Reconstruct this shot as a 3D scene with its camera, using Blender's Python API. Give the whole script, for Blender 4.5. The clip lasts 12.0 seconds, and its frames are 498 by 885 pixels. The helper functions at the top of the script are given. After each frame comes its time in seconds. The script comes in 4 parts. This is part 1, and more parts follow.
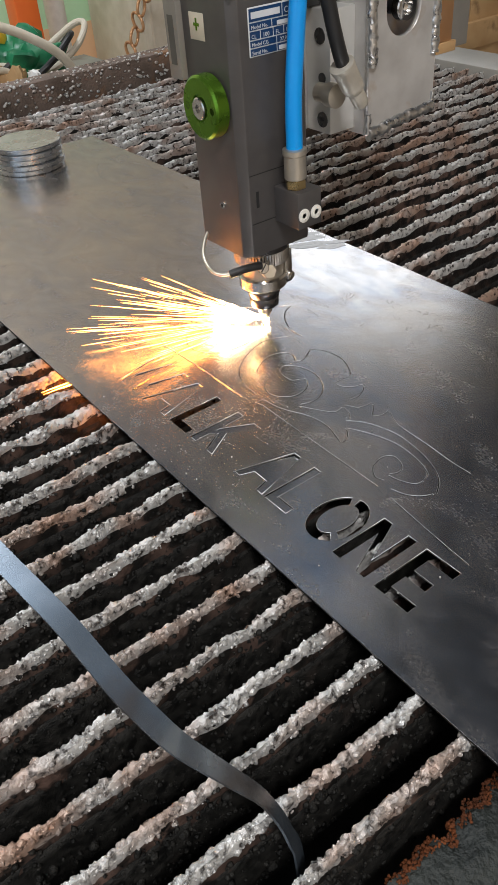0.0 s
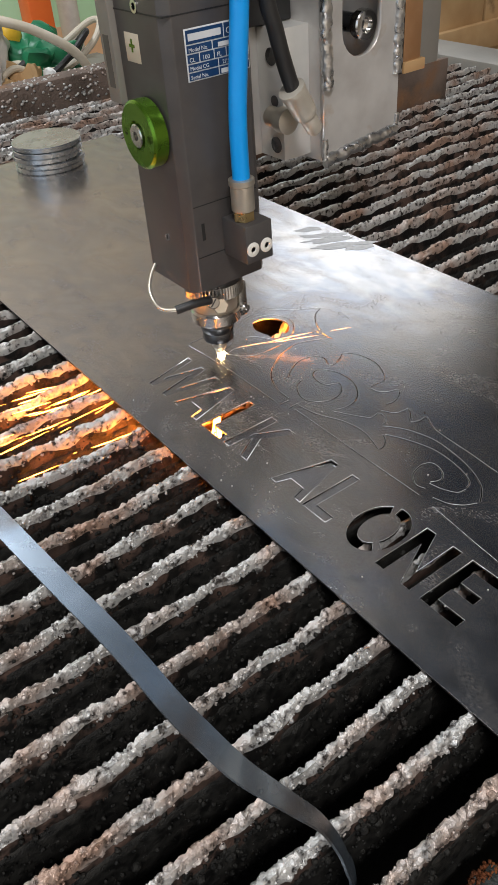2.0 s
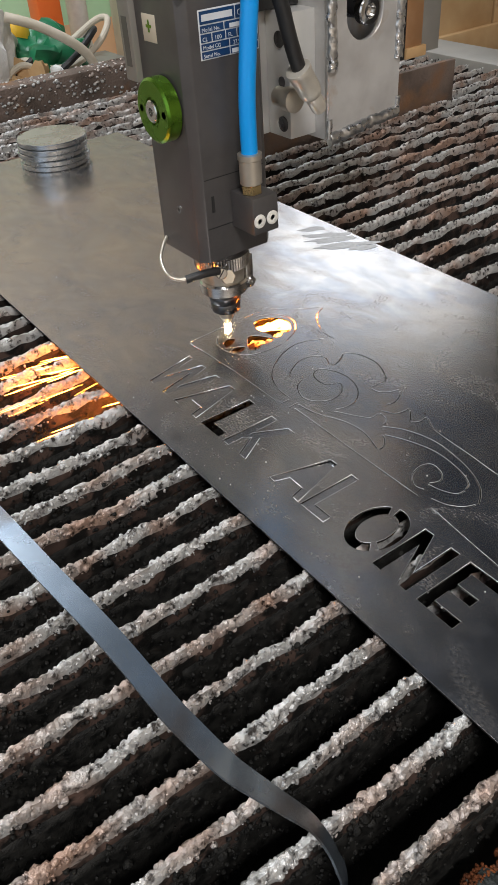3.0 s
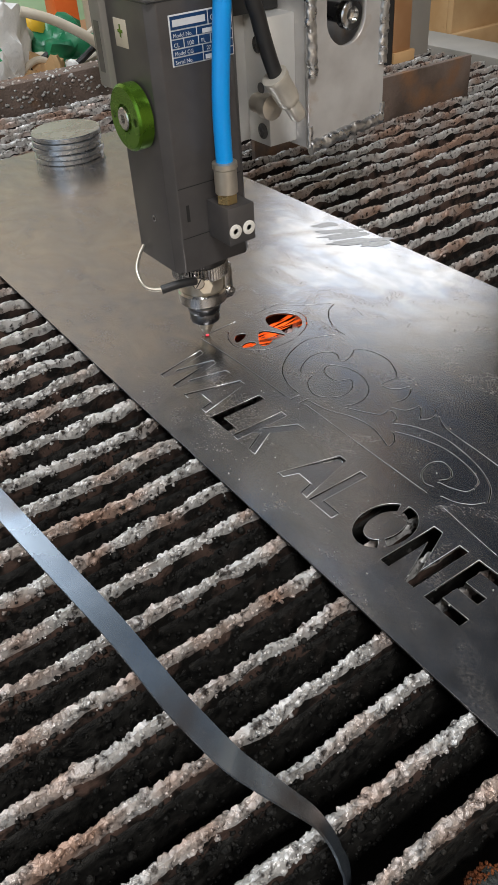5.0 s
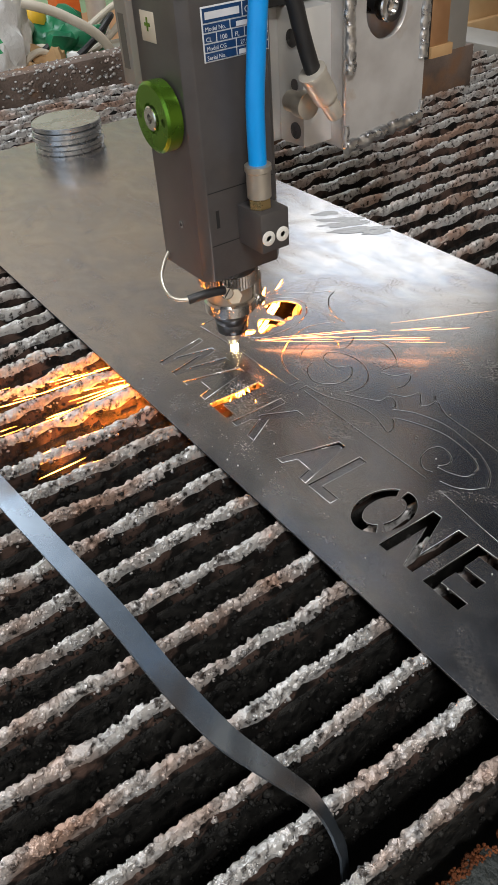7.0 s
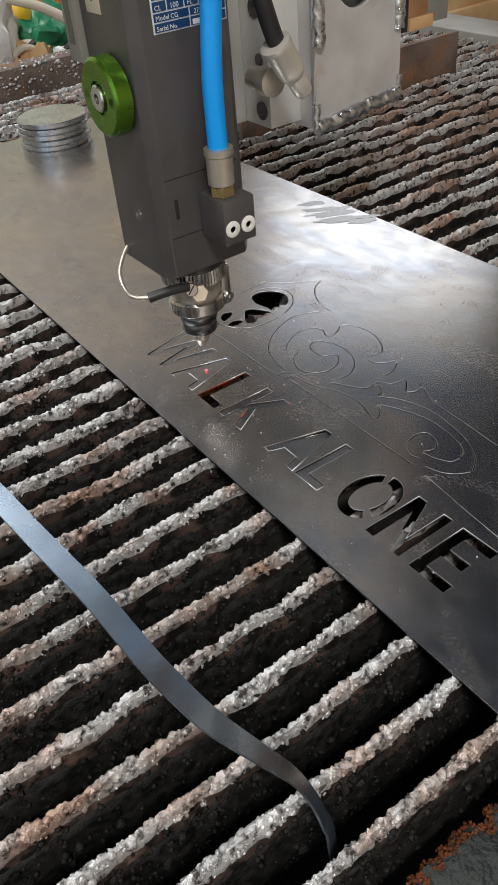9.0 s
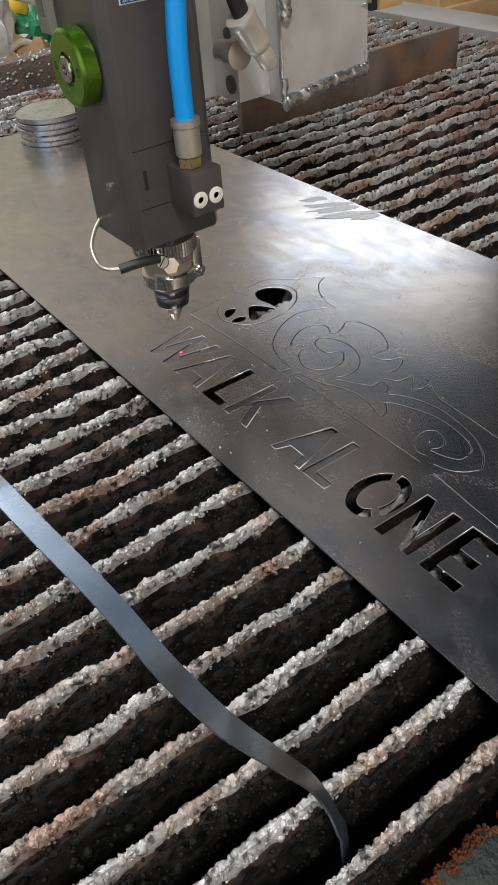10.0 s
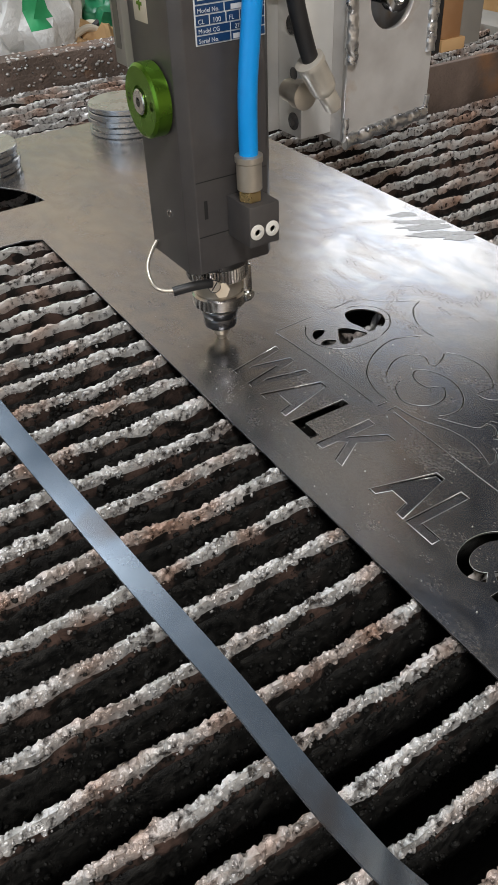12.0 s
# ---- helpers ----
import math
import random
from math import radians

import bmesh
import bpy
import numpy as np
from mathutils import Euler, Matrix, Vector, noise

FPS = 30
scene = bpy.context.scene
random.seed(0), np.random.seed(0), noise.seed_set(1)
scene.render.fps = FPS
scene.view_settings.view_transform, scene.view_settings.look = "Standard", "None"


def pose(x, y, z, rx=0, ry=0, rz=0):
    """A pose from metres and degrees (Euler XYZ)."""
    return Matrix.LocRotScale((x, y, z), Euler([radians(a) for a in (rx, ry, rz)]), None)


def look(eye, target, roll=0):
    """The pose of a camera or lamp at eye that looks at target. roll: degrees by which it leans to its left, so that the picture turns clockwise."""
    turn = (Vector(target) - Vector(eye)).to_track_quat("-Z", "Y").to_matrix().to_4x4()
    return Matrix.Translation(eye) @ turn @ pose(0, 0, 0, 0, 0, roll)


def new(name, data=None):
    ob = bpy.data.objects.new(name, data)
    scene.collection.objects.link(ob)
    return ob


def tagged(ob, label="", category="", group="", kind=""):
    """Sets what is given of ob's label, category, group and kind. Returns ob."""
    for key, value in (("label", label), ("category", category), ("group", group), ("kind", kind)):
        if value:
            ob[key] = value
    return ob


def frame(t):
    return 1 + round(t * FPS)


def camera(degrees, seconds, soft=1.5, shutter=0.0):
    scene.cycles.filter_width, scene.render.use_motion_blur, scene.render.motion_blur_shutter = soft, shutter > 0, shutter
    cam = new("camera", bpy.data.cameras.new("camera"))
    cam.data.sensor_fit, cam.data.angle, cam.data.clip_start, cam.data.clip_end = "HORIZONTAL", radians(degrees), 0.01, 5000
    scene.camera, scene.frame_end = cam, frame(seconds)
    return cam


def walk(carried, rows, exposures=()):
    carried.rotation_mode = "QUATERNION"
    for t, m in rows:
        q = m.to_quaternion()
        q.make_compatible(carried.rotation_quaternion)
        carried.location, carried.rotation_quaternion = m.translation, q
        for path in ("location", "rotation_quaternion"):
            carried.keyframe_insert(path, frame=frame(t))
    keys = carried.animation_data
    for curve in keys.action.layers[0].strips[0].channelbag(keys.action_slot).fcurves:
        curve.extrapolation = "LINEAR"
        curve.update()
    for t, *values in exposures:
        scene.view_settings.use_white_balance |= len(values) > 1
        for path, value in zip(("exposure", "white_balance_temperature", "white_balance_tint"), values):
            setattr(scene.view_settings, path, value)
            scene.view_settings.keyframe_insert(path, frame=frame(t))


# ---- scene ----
cam = camera(34.96, 12.0, soft=1.0)
# seconds, place, then the camera's lift, yaw and roll in degrees
PATH = [
    (0, -0.1701, -0.3601, 1.1093, 52.12, -4.92, -34.34),
    (0.5, -0.1706, -0.3613, 1.1083, 52.06, -5.23, -34.08),
    (1, -0.1717, -0.3578, 1.1099, 52.01, -5.29, -34.03),
    (1.5, -0.1746, -0.3513, 1.1098, 51.95, -5.10, -34.09),
    (2, -0.1786, -0.3394, 1.1070, 52.09, -4.86, -33.92),
    (2.5, -0.1788, -0.3399, 1.1061, 52.13, -4.39, -33.94),
    (3, -0.1762, -0.3409, 1.1055, 52.12, -4.35, -33.56),
    (3.5, -0.1753, -0.3418, 1.1067, 52.17, -4.40, -33.09),
    (5.5, -0.1760, -0.3416, 1.1041, 51.78, -4.36, -32.41),
    (6, -0.1768, -0.3410, 1.1042, 51.64, -4.49, -32.26),
    (6.5, -0.1776, -0.3401, 1.1009, 51.64, -4.57, -32.21),
    (7, -0.1747, -0.3453, 1.0990, 51.64, -4.66, -32.13),
    (7.5, -0.1728, -0.3535, 1.0984, 51.61, -4.85, -32.07),
    (9.5, -0.1717, -0.3502, 1.0976, 51.02, -5.75, -32.39),
    (10, -0.1743, -0.3449, 1.0958, 50.93, -5.47, -32.68),
    (10.5, -0.1767, -0.3390, 1.0965, 50.86, -5.21, -32.79),
    (11, -0.1805, -0.3301, 1.0959, 50.71, -4.55, -32.93),
    (11.5, -0.1848, -0.2961, 1.0937, 50.96, -2.86, -31.92),
    (12, -0.1856, -0.2841, 1.0908, 50.81, -2.38, -30.98),
]


def cam_pose(x, y, z, lift, roll, yaw):
    return pose(x, y, z, 0, 0, yaw) @ pose(0, 0, 0, lift, 0, 0) @ pose(0, 0, 0, 0, 0, roll)


walk(cam, [(t, cam_pose(*r)) for t, *r in PATH])

# the nozzle's tip, second by second
HEAD = [
    (0, 0.1571, 0.0809, 0.8040),
    (0.5, 0.1403, 0.0637, 0.8043),
    (1, 0.1185, 0.0593, 0.8039),
    (1.5, 0.1002, 0.0680, 0.8025),
    (2, 0.0892, 0.0863, 0.8013),
    (2.5, 0.0951, 0.1039, 0.8019),
    (3, 0.1150, 0.1155, 0.8023),
    (3.5, 0.1148, 0.1147, 0.8026),
    (5.5, 0.0799, 0.1149, 0.8005),
    (6, 0.0806, 0.1153, 0.8005),
    (6.5, 0.0811, 0.0941, 0.8007),
    (7, 0.0819, 0.0727, 0.8013),
    (7.5, 0.0814, 0.0483, 0.8023),
    (8.5, 0.0630, 0.0440, 0.8023),
    (9.0, 0.0500, 0.0440, 0.8200),
    (9.5, 0.0447, 0.0444, 0.8275),
    (10, 0.0452, 0.0735, 0.8268),
    (10.5, 0.0461, 0.1035, 0.8229),
    (11, 0.0475, 0.1355, 0.8033),
    (11.5, 0.0466, 0.1319, 0.7977),
    (12, 0.0451, 0.1314, 0.7975),
]
TOP = 0.800      # upper face of the sheet
THICK = 0.0015   # thickness of the sheet

# ---- light ----
world = bpy.data.worlds.new("workshop_sky")
scene.world = world
world.use_nodes = True
wn = world.node_tree.nodes
sky = wn.new("ShaderNodeTexSky")
sky.sky_type, sky.sun_disc = "NISHITA", False
sky.sun_elevation, sky.sun_rotation = radians(40), radians(200)
world.node_tree.links.new(sky.outputs[0], wn["Background"].inputs[0])
wn["Background"].inputs[1].default_value = 0.08
scene.view_settings.exposure = 0.0


def area(name, eye, target, sx, sy, watts, colour):
    data = bpy.data.lights.new(name, "AREA")
    data.shape, data.size, data.size_y, data.energy, data.color = "RECTANGLE", sx, sy, watts, colour
    ob = new(name, data)
    ob.matrix_world = look(eye, target)
    return ob


# ---- materials ----
def mat(name):
    m = bpy.data.materials.new(name)
    m.use_nodes = True
    return m, m.node_tree.nodes, m.node_tree.links, m.node_tree.nodes["Principled BSDF"]


def surf(name, c1, c2, rough=(0.4, 0.6), metal=0.0, scale=40.0, fine=400.0, bump=0.1, dist=0.0005, spots=None, spot_scale=15.0, spot_amount=0.5, spec=0.5):
    """Two-scale surface: broad blotches between c1 and c2, fine grain in relief, and a second colour in patches."""
    m, n, l, b = mat(name)
    tc = n.new("ShaderNodeTexCoord")
    big, small = n.new("ShaderNodeTexNoise"), n.new("ShaderNodeTexNoise")
    big.inputs["Scale"].default_value, big.inputs["Detail"].default_value = scale, 6
    small.inputs["Scale"].default_value, small.inputs["Detail"].default_value = fine, 4
    for x in (big, small):
        l.new(tc.outputs["Object"], x.inputs["Vector"])
    ramp = n.new("ShaderNodeValToRGB")
    ramp.color_ramp.elements[0].position, ramp.color_ramp.elements[1].position = 0.35, 0.65
    ramp.color_ramp.elements[0].color, ramp.color_ramp.elements[1].color = (*c1, 1), (*c2, 1)
    l.new(big.outputs[0], ramp.inputs[0])
    colour = ramp.outputs[0]
    if spots:
        third = n.new("ShaderNodeTexNoise")
        third.inputs["Scale"].default_value, third.inputs["Detail"].default_value = spot_scale, 8
        l.new(tc.outputs["Object"], third.inputs["Vector"])
        edge = n.new("ShaderNodeValToRGB")
        edge.color_ramp.elements[0].position, edge.color_ramp.elements[1].position = 1 - spot_amount - 0.05, 1 - spot_amount + 0.05
        l.new(third.outputs[0], edge.inputs[0])
        mix = n.new("ShaderNodeMix")
        mix.data_type = "RGBA"
        l.new(edge.outputs[0], mix.inputs["Factor"])
        l.new(colour, mix.inputs[6])
        mix.inputs[7].default_value = (*spots, 1)
        colour = mix.outputs[2]
    l.new(colour, b.inputs["Base Color"])
    rr = n.new("ShaderNodeMapRange")
    rr.inputs["To Min"].default_value, rr.inputs["To Max"].default_value = rough
    l.new(big.outputs[0], rr.inputs["Value"])
    l.new(rr.outputs[0], b.inputs["Roughness"])
    b.inputs["Metallic"].default_value = metal
    b.inputs["Specular IOR Level"].default_value = spec
    if bump:
        bp = n.new("ShaderNodeBump")
        bp.inputs["Strength"].default_value, bp.inputs["Distance"].default_value = bump, dist
        l.new(small.outputs[0], bp.inputs["Height"])
        l.new(bp.outputs[0], b.inputs["Normal"])
    return m


def glow(name, colour, strength):
    m, n, l, b = mat(name)
    b.inputs["Base Color"].default_value = (*colour, 1)
    b.inputs["Emission Color"].default_value = (*colour, 1)
    b.inputs["Emission Strength"].default_value = strength
    return m


def sheet_steel():
    """Cold-rolled sheet: mottled oxide, rubbed arcs, oily blotches and dusty brown smudges."""
    m, n, l, b = mat("sheet_steel")
    tc, mp = n.new("ShaderNodeTexCoord"), n.new("ShaderNodeMapping")
    mp.inputs["Scale"].default_value = (1.0, 0.6, 1.0)
    mp.inputs["Rotation"].default_value = (0, 0, 0.5)
    l.new(tc.outputs["Object"], mp.inputs["Vector"])
    a, c, d, f = (n.new("ShaderNodeTexNoise") for _ in range(4))
    for x, sc, dt, ds in ((a, 11, 6, 1.0), (c, 75, 6, 0.6), (d, 26, 9, 1.5), (f, 800, 6, 0.0)):
        x.inputs["Scale"].default_value, x.inputs["Detail"].default_value, x.inputs["Distortion"].default_value = sc, dt, ds
        l.new(mp.outputs[0], x.inputs["Vector"])

    def ramp(src, p0, p1, c0=(0, 0, 0), c1=(1, 1, 1)):
        r = n.new("ShaderNodeValToRGB")
        r.color_ramp.elements[0].position, r.color_ramp.elements[1].position = p0, p1
        r.color_ramp.elements[0].color, r.color_ramp.elements[1].color = (*c0, 1), (*c1, 1)
        l.new(src, r.inputs[0])
        return r.outputs[0]

    def math_node(op, x, y):
        q = n.new("ShaderNodeMath")
        q.operation = op
        for k, v in enumerate((x, y)):
            if isinstance(v, float):
                q.inputs[k].default_value = v
            else:
                l.new(v, q.inputs[k])
        return q.outputs[0]

    def blend(fac, x, y):
        q = n.new("ShaderNodeMix")
        q.data_type = "RGBA"
        l.new(fac, q.inputs["Factor"])
        for k, v in ((6, x), (7, y)):
            if isinstance(v, tuple):
                q.inputs[k].default_value = (*v, 1)
            else:
                l.new(v, q.inputs[k])
        return q.outputs[2]

    base = ramp(a.outputs[0], 0.32, 0.68, (0.35, 0.38, 0.44), (0.50, 0.49, 0.475))
    base = blend(ramp(c.outputs[0], 0.42, 0.70, (0.0, 0.0, 0.0), (0.55, 0.55, 0.55)), base, (0.54, 0.52, 0.49))
    # brown dust lies in smudges, broken up by fine grain
    dust = math_node("MULTIPLY", ramp(d.outputs[0], 0.40, 0.80), ramp(f.outputs[0], 0.34, 0.74))
    base = blend(dust, base, (0.30, 0.225, 0.165))
    l.new(base, b.inputs["Base Color"])
    l.new(math_node("SUBTRACT", 1.0, math_node("MULTIPLY", dust, 0.22)), b.inputs["Metallic"])
    rr = n.new("ShaderNodeMapRange")
    rr.inputs["From Min"].default_value, rr.inputs["From Max"].default_value = 0.3, 0.7
    rr.inputs["To Min"].default_value, rr.inputs["To Max"].default_value = 0.25, 0.22
    l.new(c.outputs[0], rr.inputs["Value"])
    l.new(math_node("ADD", rr.outputs[0], math_node("MULTIPLY", dust, 0.12)), b.inputs["Roughness"])
    return m


def crust_mat():
    """Cooled spatter: pale grey oxide with pinkish-brown rust, darkened by noise to imitate shaded pits."""
    m, n, l, b = mat("slag_crust")
    tc = n.new("ShaderNodeTexCoord")
    info = n.new("ShaderNodeObjectInfo")
    off = n.new("ShaderNodeVectorMath")
    off.operation = "ADD"
    l.new(tc.outputs["Object"], off.inputs[0])
    l.new(info.outputs["Random"], off.inputs[1])
    a, c, g = (n.new("ShaderNodeTexNoise") for _ in range(3))
    for x, s, d in ((a, 22, 4), (c, 230, 5), (g, 900, 3)):
        x.inputs["Scale"].default_value, x.inputs["Detail"].default_value = s, d
        l.new(off.outputs[0], x.inputs["Vector"])
    r1, r2 = n.new("ShaderNodeValToRGB"), n.new("ShaderNodeValToRGB")
    r1.color_ramp.elements[0].position, r1.color_ramp.elements[1].position = 0.46, 0.66
    r1.color_ramp.elements[0].color, r1.color_ramp.elements[1].color = (0.58, 0.575, 0.56, 1), (0.42, 0.285, 0.22, 1)
    l.new(a.outputs[0], r1.inputs[0])
    r2.color_ramp.elements[0].position, r2.color_ramp.elements[1].position = 0.32, 0.50
    r2.color_ramp.elements[0].color, r2.color_ramp.elements[1].color = (0.11, 0.10, 0.095, 1), (1, 1, 1, 1)
    l.new(c.outputs[0], r2.inputs[0])
    mix = n.new("ShaderNodeMix")
    mix.data_type, mix.blend_type = "RGBA", "MULTIPLY"
    mix.inputs["Factor"].default_value = 1
    l.new(r1.outputs[0], mix.inputs[6])
    l.new(r2.outputs[0], mix.inputs[7])
    l.new(mix.outputs[2], b.inputs["Base Color"])
    b.inputs["Metallic"].default_value = 0.35
    rr = n.new("ShaderNodeMapRange")
    rr.inputs["To Min"].default_value, rr.inputs["To Max"].default_value = 0.14, 0.5
    l.new(c.outputs[0], rr.inputs["Value"])
    l.new(rr.outputs[0], b.inputs["Roughness"])
    bp = n.new("ShaderNodeBump")
    bp.inputs["Strength"].default_value, bp.inputs["Distance"].default_value = 0.9, 0.0008
    l.new(g.outputs[0], bp.inputs["Height"])
    l.new(bp.outputs[0], b.inputs["Normal"])
    return m


M = {
    "sheet": sheet_steel(),
    "crust": crust_mat(),
    # pale steel that paints the glint along cut rims
    "cutglint": surf("fresh_cut_steel", (0.62, 0.63, 0.65), (0.82, 0.82, 0.82), (0.30, 0.45), 0.7, 120, 900, 0.3, 0.0002),
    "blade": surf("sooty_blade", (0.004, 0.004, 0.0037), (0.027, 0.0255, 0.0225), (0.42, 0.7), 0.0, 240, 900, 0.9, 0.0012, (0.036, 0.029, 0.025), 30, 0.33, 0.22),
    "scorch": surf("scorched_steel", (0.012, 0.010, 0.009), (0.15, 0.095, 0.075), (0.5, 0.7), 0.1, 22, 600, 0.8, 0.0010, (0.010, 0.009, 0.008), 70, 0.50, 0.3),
    "rustglow": surf("orange_rust_and_glow", (0.06, 0.020, 0.009), (0.17, 0.052, 0.017), (0.7, 0.9), 0.0, 60, 700, 0.9, 0.0012, (0.05, 0.026, 0.018), 70, 0.42, 0.2),
    "strip": surf("strip_steel", (0.21, 0.27, 0.34), (0.33, 0.39, 0.46), (0.20, 0.32), 0.80, 30, 600, 0.015, 0.0002, (0.20, 0.19, 0.19), 22, 0.40),
    "black": surf("black_anodised", (0.090, 0.084, 0.083), (0.108, 0.101, 0.099), (0.34, 0.42), 0.4, 60, 2500, 0.04, 0.0001),
    "green": surf("green_anodised", (0.11, 0.25, 0.022), (0.14, 0.29, 0.028), (0.24, 0.3), 0.85, 40, 1500, 0.03, 0.0001),
    "blue": surf("blue_hose", (0.0, 0.29, 0.80), (0.0, 0.33, 0.86), (0.28, 0.34), 0.0, 30, 300, 0.02, 0.0001),
    "chrome": surf("turned_steel", (0.55, 0.54, 0.53), (0.68, 0.67, 0.65), (0.12, 0.24), 1.0, 80, 900, 0.04, 0.0001),
    "nickel": surf("dull_nickel", (0.50, 0.455, 0.38), (0.60, 0.55, 0.47), (0.28, 0.4), 0.75, 60, 900, 0.05, 0.0001),
    "ivory": surf("pale_cast_nickel", (0.50, 0.46, 0.39), (0.62, 0.58, 0.50), (0.34, 0.45), 0.25, 60, 900, 0.05, 0.0001),
    "brass": surf("brass", (0.55, 0.40, 0.18), (0.62, 0.47, 0.24), (0.2, 0.35), 0.9, 60, 900, 0.05, 0.0001),
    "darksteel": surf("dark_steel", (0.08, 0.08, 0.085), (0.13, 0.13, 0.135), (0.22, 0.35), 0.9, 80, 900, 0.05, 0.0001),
    "alu": surf("milled_aluminium", (0.60, 0.60, 0.58), (0.70, 0.70, 0.68), (0.3, 0.45), 0.45, 30, 700, 0.06, 0.0001),
    "box": surf("welded_plate", (0.46, 0.445, 0.43), (0.60, 0.59, 0.575), (0.34, 0.5), 0.45, 35, 500, 0.12, 0.0003, (0.42, 0.32, 0.23), 28, 0.36),
    "weld": surf("weld_bead", (0.42, 0.43, 0.44), (0.62, 0.62, 0.62), (0.18, 0.4), 0.95, 150, 700, 0.5, 0.0006),
    "rubber": surf("black_rubber", (0.012, 0.012, 0.013), (0.02, 0.02, 0.02), (0.4, 0.55), 0.0, 60, 900, 0.05, 0.0001),
    "white": surf("white_plastic", (0.72, 0.70, 0.64), (0.80, 0.78, 0.72), (0.4, 0.5), 0.0, 60, 900, 0.02, 0.0001),
    "labelblue": surf("label_blue", (0.012, 0.05, 0.14), (0.015, 0.06, 0.16), (0.3, 0.4), 0.2, 60, 900, 0.0),
    "labelwhite": surf("label_white", (0.62, 0.64, 0.66), (0.7, 0.7, 0.7), (0.3, 0.4), 0.0, 60, 900, 0.0),
    "rust": surf("rusty_beam", (0.10, 0.075, 0.06), (0.20, 0.15, 0.125), (0.6, 0.85), 0.3, 20, 260, 0.8, 0.002, (0.24, 0.13, 0.07), 12, 0.42),
    "frame": surf("worn_grey_paint", (0.22, 0.21, 0.19), (0.30, 0.28, 0.25), (0.4, 0.6), 0.2, 12, 200, 0.2, 0.0008, (0.16, 0.10, 0.07), 9, 0.36),
    "wood": surf("plywood", (0.42, 0.25, 0.11), (0.55, 0.37, 0.19), (0.6, 0.75), 0.0, 9, 120, 0.2, 0.001, (0.22, 0.13, 0.06), 14, 0.33),
    "copper": surf("copper_bar", (0.50, 0.27, 0.13), (0.60, 0.36, 0.20), (0.35, 0.5), 0.6, 40, 500, 0.1, 0.0003),
    "disc": surf("galvanised_disc", (0.45, 0.47, 0.49), (0.60, 0.62, 0.64), (0.2, 0.34), 0.95, 50, 700, 0.06, 0.0002),
    "wallgreen": surf("green_wall_paint", (0.50, 0.76, 0.46), (0.56, 0.80, 0.52), (0.5, 0.65), 0.0, 3, 60, 0.1, 0.001),
    "wallorange": surf("orange_wall_paint", (0.86, 0.52, 0.29), (0.88, 0.56, 0.33), (0.5, 0.65), 0.0, 3, 60, 0.1, 0.001),
    "wall": surf("beige_wall", (0.72, 0.60, 0.47), (0.80, 0.68, 0.55), (0.7, 0.85), 0.0, 2, 40, 0.2, 0.002),
    "ceil": surf("dark_roof", (0.006, 0.011, 0.032), (0.011, 0.018, 0.048), (0.7, 0.85), 0.0, 2, 40, 0.2, 0.002),
    "floor": surf("concrete_floor", (0.20, 0.19, 0.18), (0.28, 0.27, 0.25), (0.6, 0.8), 0.0, 3, 80, 0.2, 0.002),
    "orange": surf("orange_enamel", (0.75, 0.13, 0.02), (0.82, 0.17, 0.03), (0.35, 0.45), 0.0, 10, 200, 0.05, 0.0005),
    "greenplastic": surf("green_plastic", (0.01, 0.14, 0.06), (0.02, 0.2, 0.09), (0.35, 0.5), 0.0, 30, 200, 0.1, 0.0005),
    "print": surf("green_print", (0.03, 0.36, 0.13), (0.05, 0.42, 0.17), (0.45, 0.6), 0.0, 30, 200, 0.1, 0.0005),
    "bag": surf("white_bag", (0.70, 0.70, 0.68), (0.80, 0.80, 0.78), (0.45, 0.6), 0.0, 12, 90, 0.5, 0.004),
    "cream": surf("cream_cable", (0.52, 0.46, 0.36), (0.62, 0.56, 0.46), (0.5, 0.6), 0.0, 20, 200, 0.1, 0.0005),
    "yellow": surf("yellow_plastic", (0.75, 0.45, 0.03), (0.8, 0.5, 0.04), (0.4, 0.5), 0.0, 20, 200, 0.1, 0.0005),
    "cake": surf("soot_cake", (0.010, 0.0125, 0.011), (0.026, 0.030, 0.026), (0.5, 0.75), 0.1, 45, 260, 0.9, 0.003, (0.16, 0.07, 0.03), 30, 0.25),
    "spark": glow("spark", (1.0, 0.34, 0.07), 18.0),
    "ray": glow("thin_spark", (1.0, 0.38, 0.14), 7.0),
    "hot": glow("white_hot", (1.0, 0.72, 0.38), 42.0),
    "ember": glow("ember", (1.0, 0.26, 0.028), 95.0),
    "arc": glow("cutting_arc", (1.0, 0.70, 0.36), 150.0),
    "fading": glow("fading_ember", (1.0, 0.15, 0.02), 0.8),
    "reddot": glow("pilot_beam", (1.0, 0.05, 0.08), 3.0),
}


# ---- building helpers ----
def mesh_ob(name, bm, material, parent=None, label="", smooth=True):
    data = bpy.data.meshes.new(name)
    bm.to_mesh(data)
    bm.free()
    data.materials.append(material)
    if smooth:
        for p in data.polygons:
            p.use_smooth = True
        data.set_sharp_from_angle(angle=radians(35))
    ob = new(name, data)
    if parent:
        ob.parent = parent
    if label:
        tagged(ob, label)
    return ob


def part(name, bm, material, parent, label="", smooth=True):
    return mesh_ob(name, bm, material, parent, label, smooth)


def thing(name, label, category, group="", kind="", at=(0, 0, 0)):
    e = new(name)
    e.location = at
    return tagged(e, label, category, group, kind)


